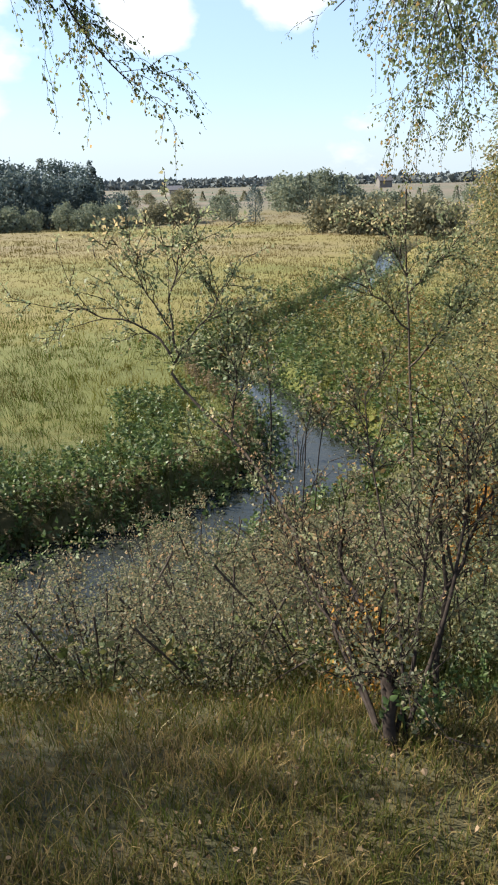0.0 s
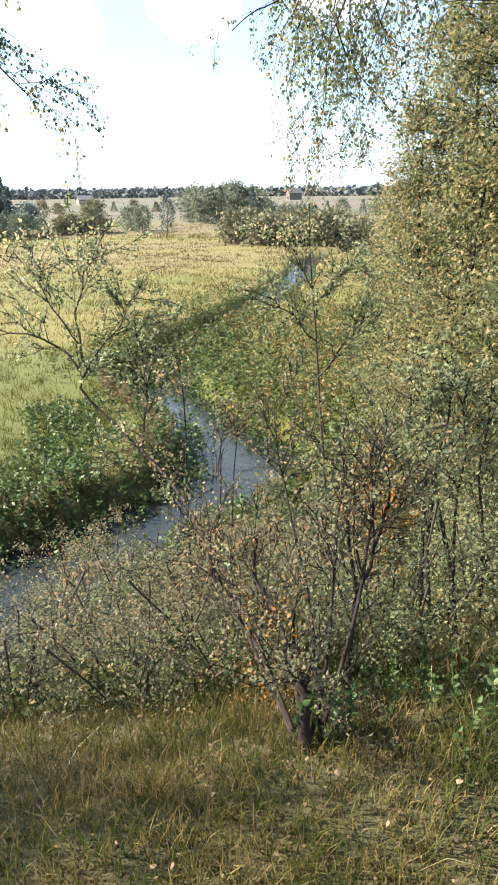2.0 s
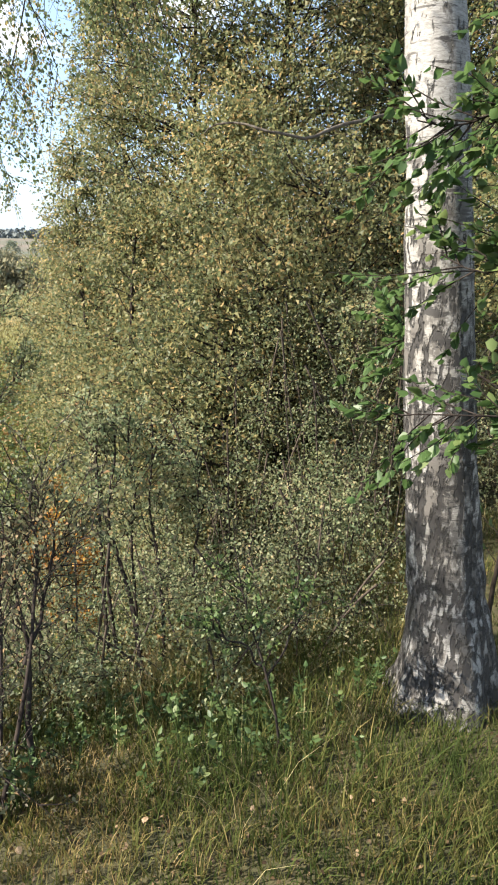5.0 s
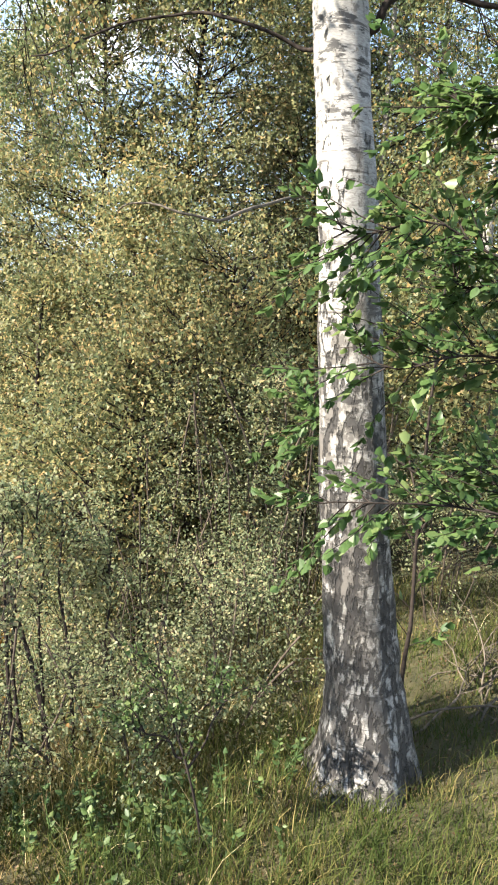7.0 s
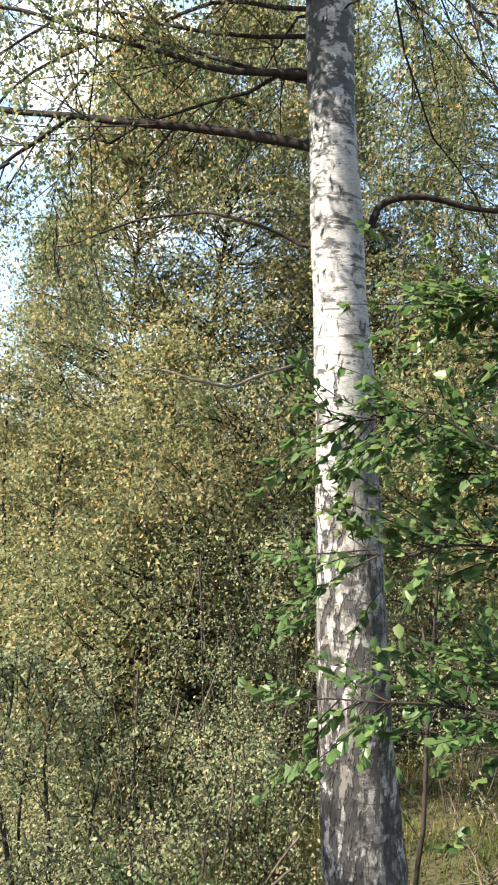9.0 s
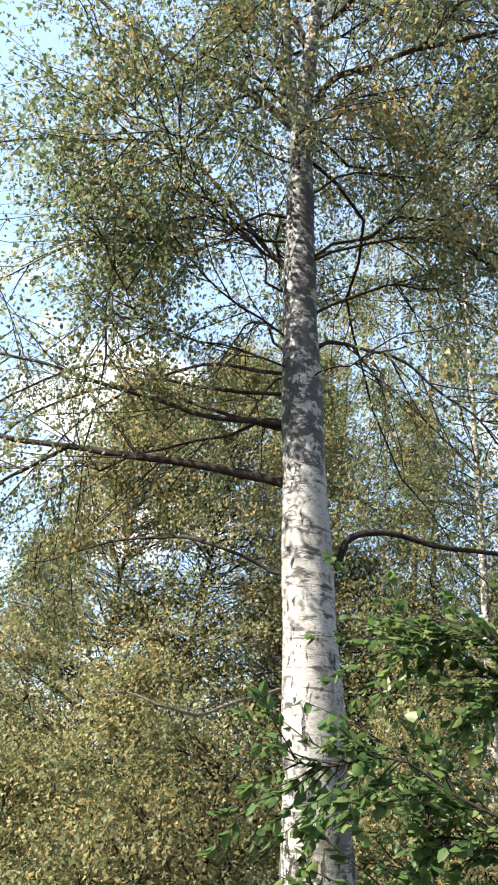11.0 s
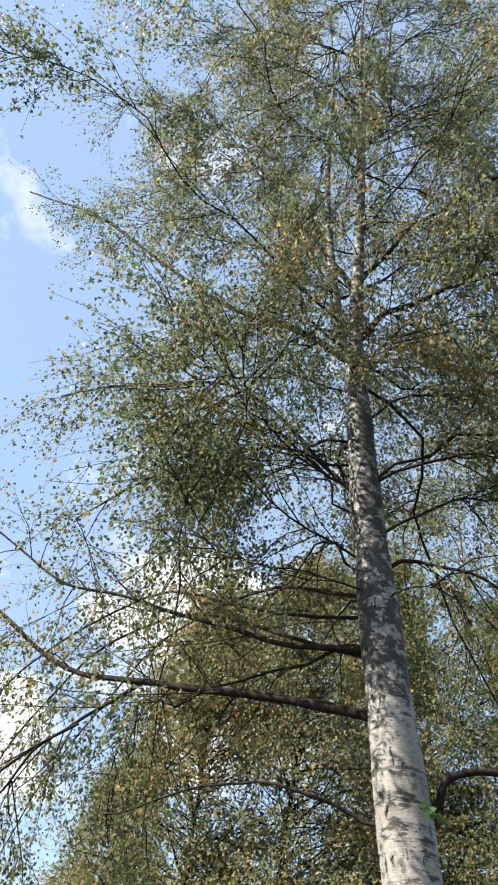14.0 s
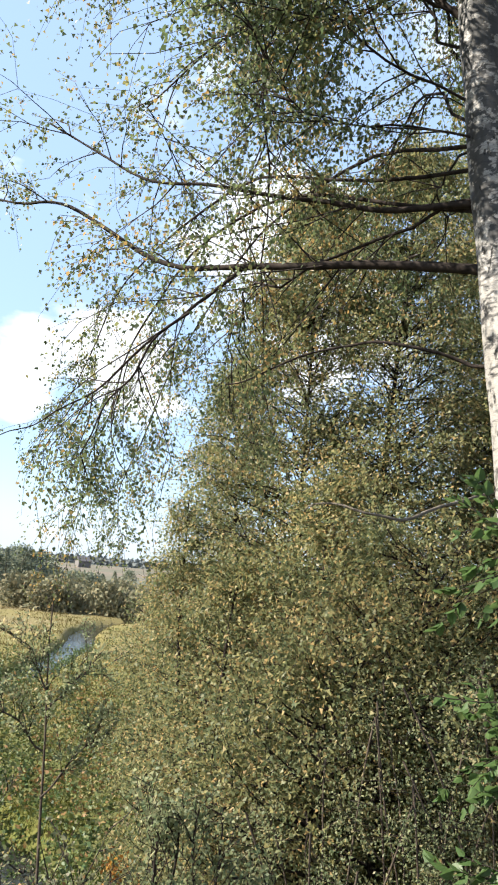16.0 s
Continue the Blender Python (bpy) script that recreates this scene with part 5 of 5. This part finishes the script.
def herbs():
    rng = np.random.default_rng(410)
    # nettle bed on the stream's far bank
    x, y = scatter(rng, 6000, -11.0, 3.5, 10.0, 23.0)
    d = river_distance(x, y)
    i = np.argmin((x[:, None] - RIVER[None, :, 0]) ** 2 + (y[:, None] - RIVER[None, :, 1]) ** 2, 1)
    t = np.gradient(RIVER, axis=0)[i]
    left = (x - RIVER[i, 0]) * -t[:, 1] + (y - RIVER[i, 1]) * t[:, 0] > 0
    keep = left & (d > HALF - 0.1) & (d < 4.8 + 1.5 * wave(x, y, 2.0, 0.2)) & (y < 19) & (x < -1.6 + 0.5 * wave(x, y, 1.5, 3.0))
    herb_patch("nettle_bed", "bed of dark green nettles along the stream", x[keep], y[keep], 0.5, 0.10, 411, NETTLE_LEAF, 11)
    strip = left & (d > HALF - 0.2) & (d < HALF + 1.1) & (y < 24)
    herb_patch("dry_weeds", "brown dry weeds on the stream's edge", x[strip], y[strip], 0.5, 0.07, 415, DRY_WEED, 16)
    # fringe on both banks farther up
    n = 5200
    k = rng.integers(14, 118, n)
    sgn = rng.choice([-1, 1], n)
    off = HALF - 0.75 + WIDER[k] + rng.gamma(1.3, 0.5, n)
    tt = unit(np.gradient(RIVER, axis=0))[k]
    x = RIVER[k, 0] - tt[:, 1] * off * sgn + rng.normal(0, 0.2, n)
    y = RIVER[k, 1] + tt[:, 0] * off * sgn + rng.normal(0, 0.2, n)
    keep = (river_distance(x, y) > 0.32 - 0.55 * wave(x, y, 1.6, 1.0)) & (y > 9)
    reach = (y > 23) & (y < 44) & (rng.uniform(0, 1, n) < np.where(y > 32, 0.22, 0.6))
    herb_patch("tall_weeds", "tall dark green and brown weeds hiding the stream", x[reach] - 0.5, y[reach], 1.15, 0.13, 416, WEED_LEAF, 14)
    herb_patch("bank_weeds", "rank green and brown weeds overhanging the stream", x[keep], y[keep], 0.75, 0.12, 412, NETTLE_LEAF, 10)
    # tangle on the slope beneath the bushes and the grove
    x, y = scatter(rng, 4400, -6.0, 8.5, 2.6, 12.0)
    keep = (y > bank_edge(x) + 0.35) & (river_distance(x, y) > HALF)
    herb_patch("slope_weeds", "mixed low weeds covering the slope", x[keep], y[keep], 0.4, 0.055, 413, WEED_LEAF, 10)
    # right of the stream: rough pale bushes of weeds
    x, y = scatter(rng, 2600, 1.5, 12.0, 12.0, 34.0)
    keep = river_distance(x, y) > HALF
    herb_patch("meadow_weeds", "tall rust-tinged meadow weeds beside the stream", x[keep], y[keep], 0.75, 0.13, 414, WEED_LEAF, 10)
    # leafy herbs along the brow of the bank
    x, y = scatter(rng, 30, 0.3, 2.4, 1.75, 3.0)
    keep = (y > bank_edge(x) - 0.35) & (wave(x, y, 0.35, 7.0) > -0.1)
    for j, (hx, hy) in enumerate(zip(x[keep], y[keep])):
        leafy_herb(float(hx), float(hy), 470 + j)
    # small dark clumps at the top of the bank
    for j, (yaw, dist, n) in enumerate([(-35.4, 2.25, 18), (-18.9, 2.75, 16), (-29, 2.6, 12), (-33, 2.5, 16), (-39, 2.45, 16), (-24, 2.6, 12), (-43, 2.2, 10)]):
        b = polar(yaw, dist)
        x, y = b[0] + rng.normal(0, 0.17, n), b[1] + rng.normal(0, 0.13, n)
        herb_patch("weed_clump", "small dark green leafy weed clump in the grass", x, y, 0.16, 0.030, 420 + j, NETTLE_LEAF, 10, False)


DRY_WEED = leaf_material("dry_weed", [(0.0, (0.07, 0.055, 0.030)), (0.6, (0.16, 0.12, 0.065)), (1.0, (0.26, 0.19, 0.11))], 0.3, 0.7, 0.4, 0.5)
WEED_LEAF = leaf_material("weed_leaf", [(0.0, (0.035, 0.055, 0.016)), (0.5, (0.085, 0.105, 0.030)), (0.8, (0.15, 0.145, 0.045)), (1.0, (0.21, 0.12, 0.045))], 0.3, 0.6, 0.5, 0.35)
herbs()


def meadow():
    """Grass in uneven tussocks, with single blades between them."""
    rng = np.random.default_rng(430)
    m, per = 11000, 14
    dist = np.exp(rng.uniform(math.log(11.5), math.log(150), m))
    yaw = np.radians(rng.uniform(-30, 30, m))
    cx, cy = -np.sin(yaw) * dist, np.cos(yaw) * dist
    wide = np.clip(dist * 0.009, 0.12, 0.8) * rng.lognormal(0, 0.4, m)
    tall = rng.lognormal(-1.75, 0.42, m) * (1 + 0.35 * wave(cx, cy, 13.0, 0.1))
    x = np.repeat(cx, per) + rng.normal(0, 1, m * per) * np.repeat(wide, per)
    y = np.repeat(cy, per) + rng.normal(0, 1, m * per) * np.repeat(wide, per)
    h = np.repeat(tall, per) * rng.uniform(0.6, 1.15, m * per)
    keep = (river_distance(x, y) > HALF + 0.15) & (y > 11)
    x, y, h = x[keep], y[keep], h[keep]
    dist = np.hypot(x, y)
    at = np.stack([x, y, land(x, y) - 0.02], 1)
    w = np.clip(dist * 0.0009, 0.010, 0.08) * rng.uniform(0.6, 1.4, len(x))
    # the dry grass takes over with the distance from the stream and to the left
    dry = (dist - 33 + 12 * wave(x, y, 9.0, 0.4) - 0.8 * x) / 30 + rng.normal(0, 0.25, len(x)) > 0.0
    for mask, mat, label in ((~dry, REED, "lush green meadow grass by the stream"), (dry, DRY_REED, "straw-coloured dry meadow grass")):
        v, f = blades(rng, at[mask], np.clip(h[mask], 0.05, 0.6), w[mask], 0.8, True)
        ob = mesh_object("meadow_grass", v, f, mat)
        tagged(ob, label, "grass", kind="stuff")


meadow()


# fallen branches beside the birch foot
def dead_branch(a, b, r, seed):
    rng = np.random.default_rng(seed)
    a, b = np.array(a, float), np.array(b, float)
    thing = empty("fallen_branch", a)
    tagged(thing, "bare dry fallen branch lying in the grass", "branch", "fallen branches")
    q, rr = limb_tube([(0, 0, 0), (b - a) * 0.5 + rng.normal(0, 0.04, 3), b - a], r, r * 0.35, 12, 6, 0.012, rng)
    v, f = tubes(q[None], rr[None], 6)
    mesh_object("main_stick", v, f, BRUSH_BARK, thing, True)
    s, d, _ = along(rng, q[None], 6, 0.3, 1.0)
    tw = grow(rng, s, sideways(rng, d, 0.8), rng.uniform(0.1, 0.35, 6), 5, 0.12, 0.0)
    v, f = tubes(tw, np.linspace(r * 0.4, 0.001, 5)[None].repeat(6, 0), 4)
    mesh_object("twiggery", v, f, BRUSH_BARK, thing, kind="stuff")


def brush_heap():
    rng = np.random.default_rng(448)
    for j in range(16):
        x, y = rng.uniform(2.45, 3.3), rng.uniform(1.05, 2.0)
        th = rng.normal(0.25, 0.7)
        n = rng.uniform(0.4, 0.9)
        a = (x, y, float(land(x, y)) + 0.02)
        dead_branch(a, (x + n * math.cos(th), y + n * math.sin(th), a[2] + rng.uniform(0.02, 0.3)), rng.uniform(0.004, 0.008), 450 + j)


brush_heap()


# ---------------------------------------------------------------- the far side of the valley
def far_row(spec, mat, label, group, seed, pointed=0.0, name="far_tree"):
    """spec: heading from, heading to, count, distance from, to, angle of the tops from, to, width"""
    rng = np.random.default_rng(seed)
    y0, y1, n, d0, d1, u0, u1, w = spec
    for i in range(n):
        yaw = y0 + (y1 - y0) * (i + rng.uniform(0.1, 0.9)) / n
        dist = rng.uniform(d0, d1)
        b = polar(yaw, dist)
        up = rng.uniform(u0, u1)
        h = max(1.2, 1.72 + dist * math.tan(radians(up)) - b[2])
        p = rng.uniform(0, 1) < pointed
        far_tree(name, label, b, h, w * rng.uniform(0.7, 1.25) * (0.7 if p else 1.0), seed * 31 + i, mat, p, group, 1200)


far_row((8.8, 10.8, 4, 112, 118, -0.9, 0.0, 4.5), FAR_DARK_HAZED, "dark tree at the end of the far wood", "far wood", 50, 0.3)
far_row((10.8, 30.0, 40, 124, 134, 1.3, 2.2, 6.5), FAR_DARK_HAZED, "tall dark tree of the far wood", "far wood", 51, 0.55)
far_row((10.4, 30.0, 34, 114, 122, 0.2, 1.4, 6.5), FAR_DARK_HAZED, "dark tree of the far wood", "far wood", 52, 0.25)
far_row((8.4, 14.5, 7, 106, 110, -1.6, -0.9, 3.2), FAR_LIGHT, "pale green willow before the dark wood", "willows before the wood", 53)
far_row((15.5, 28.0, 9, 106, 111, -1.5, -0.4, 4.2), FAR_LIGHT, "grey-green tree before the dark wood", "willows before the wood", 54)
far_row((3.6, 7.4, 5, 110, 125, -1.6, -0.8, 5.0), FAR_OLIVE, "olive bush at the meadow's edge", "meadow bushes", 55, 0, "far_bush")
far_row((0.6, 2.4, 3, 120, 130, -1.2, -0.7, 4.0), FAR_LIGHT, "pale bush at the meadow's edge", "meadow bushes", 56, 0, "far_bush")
far_row((-1.3, -0.7, 1, 112, 113, -0.25, -0.2, 3.4), FAR_DARK_HAZED, "single upright dark tree in the meadow", "meadow bushes", 57)
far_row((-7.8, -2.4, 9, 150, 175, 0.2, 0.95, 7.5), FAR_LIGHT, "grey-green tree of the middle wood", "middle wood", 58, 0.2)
far_row((-8.2, -6.6, 3, 150, 165, 0.3, 0.7, 4.5), FAR_DARK_HAZED, "dark tree of the middle wood", "middle wood", 59, 0.8)
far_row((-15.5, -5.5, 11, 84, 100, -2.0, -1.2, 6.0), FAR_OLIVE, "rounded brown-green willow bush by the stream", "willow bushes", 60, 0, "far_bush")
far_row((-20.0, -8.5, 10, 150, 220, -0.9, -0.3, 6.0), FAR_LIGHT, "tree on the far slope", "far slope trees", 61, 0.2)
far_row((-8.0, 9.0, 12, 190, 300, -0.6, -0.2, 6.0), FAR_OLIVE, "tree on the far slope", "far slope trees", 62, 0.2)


def skyline():
    """The woods along the skyline, too far to be counted."""
    rng = np.random.default_rng(470)
    n = 26000
    yaw = np.radians(rng.uniform(-34, 28, n))
    dist = rng.uniform(900, 1300, n)
    x, y = -np.sin(yaw) * dist, np.cos(yaw) * dist
    base = land(x, y)
    top = 7.5 + 3.5 * (wave(x, y, 130.0, 0.9) + 0.5 * wave(x, y, 35.0, 2.2))
    at = np.stack([x, y, base + np.clip(top, 4.0, 13) * rng.uniform(0.0, 1.0, n)], 1)
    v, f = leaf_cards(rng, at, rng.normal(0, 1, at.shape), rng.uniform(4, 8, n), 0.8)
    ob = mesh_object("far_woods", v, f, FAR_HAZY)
    tagged(ob, "skyline woods with blue-grey haze in their leaf colour", "woods", kind="stuff")


def far_house(yaw, dist, wide, deep, eaves, ridge, wall_col, roof_col):
    b = polar(yaw, dist)
    thing = empty("far_house", b)
    thing.rotation_euler = (0, 0, radians(yaw + 20))
    tagged(thing, "small pale house among trees on the far slope", "house")
    wm, *_ = plain("house_wall", wall_col)
    rm, *_ = plain("house_roof", roof_col)
    w, d = wide / 2, deep / 2
    v = [(-w, -d, -1), (w, -d, -1), (w, d, -1), (-w, d, -1), (-w, -d, eaves), (w, -d, eaves), (w, d, eaves), (-w, d, eaves), (-w, 0, ridge), (w, 0, ridge)]
    q = [(0, 1, 5, 4), (2, 3, 7, 6), (1, 2, 6, 5), (3, 0, 4, 7), (5, 6, 9, 9), (7, 4, 8, 8)]
    bm = bmesh.new()
    vs = [bm.verts.new(c) for c in v]
    for face in q:
        bm.faces.new([vs[i] for i in dict.fromkeys(face)])
    me = bpy.data.meshes.new("wall")
    bm.to_mesh(me)
    bm.free()
    me.materials.append(wm)
    new("wall", me).parent = thing
    e = 0.5
    for sgn in (-1, 1):
        bm = bmesh.new()
        lo, hi = sgn * (d + e), 0.0
        pts = [(-w - e, lo, eaves - 0.3), (w + e, lo, eaves - 0.3), (w + e, hi, ridge + 0.1), (-w - e, hi, ridge + 0.1)]
        low = [bm.verts.new(c) for c in pts]
        up = [bm.verts.new((c[0], c[1], c[2] + 0.25)) for c in pts]
        for face in ([low[3], low[2], low[1], low[0]], up, *([low[i], low[(i + 1) % 4], up[(i + 1) % 4], up[i]] for i in range(4))):
            bm.faces.new(face)
        bmesh.ops.recalc_face_normals(bm, faces=bm.faces)
        me = bpy.data.meshes.new("roof")
        bm.to_mesh(me)
        bm.free()
        me.materials.append(rm)
        new("roof", me).parent = thing


def plain(name, colour):
    m, nodes, links, bsdf = material(name, 0.85)
    tc = nodes.new("ShaderNodeTexCoord")
    n = noise_node(nodes, links, 1.5, 4.0, tc.outputs["Object"])
    r = ramp_node(nodes, [(0.3, tuple(c * 0.8 for c in colour)), (0.7, colour)])
    links.new(n.outputs["Fac"], r.inputs["Fac"])
    links.new(r.outputs["Color"], bsdf.inputs["Base Color"])
    return m, nodes, links, bsdf


skyline()
far_house(5.2, 460, 9, 6, 2.6, 4.6, (0.20, 0.185, 0.17), (0.15, 0.14, 0.15))
far_house(-10.7, 520, 9, 8, 4.5, 7.5, (0.13, 0.12, 0.115), (0.09, 0.085, 0.09))
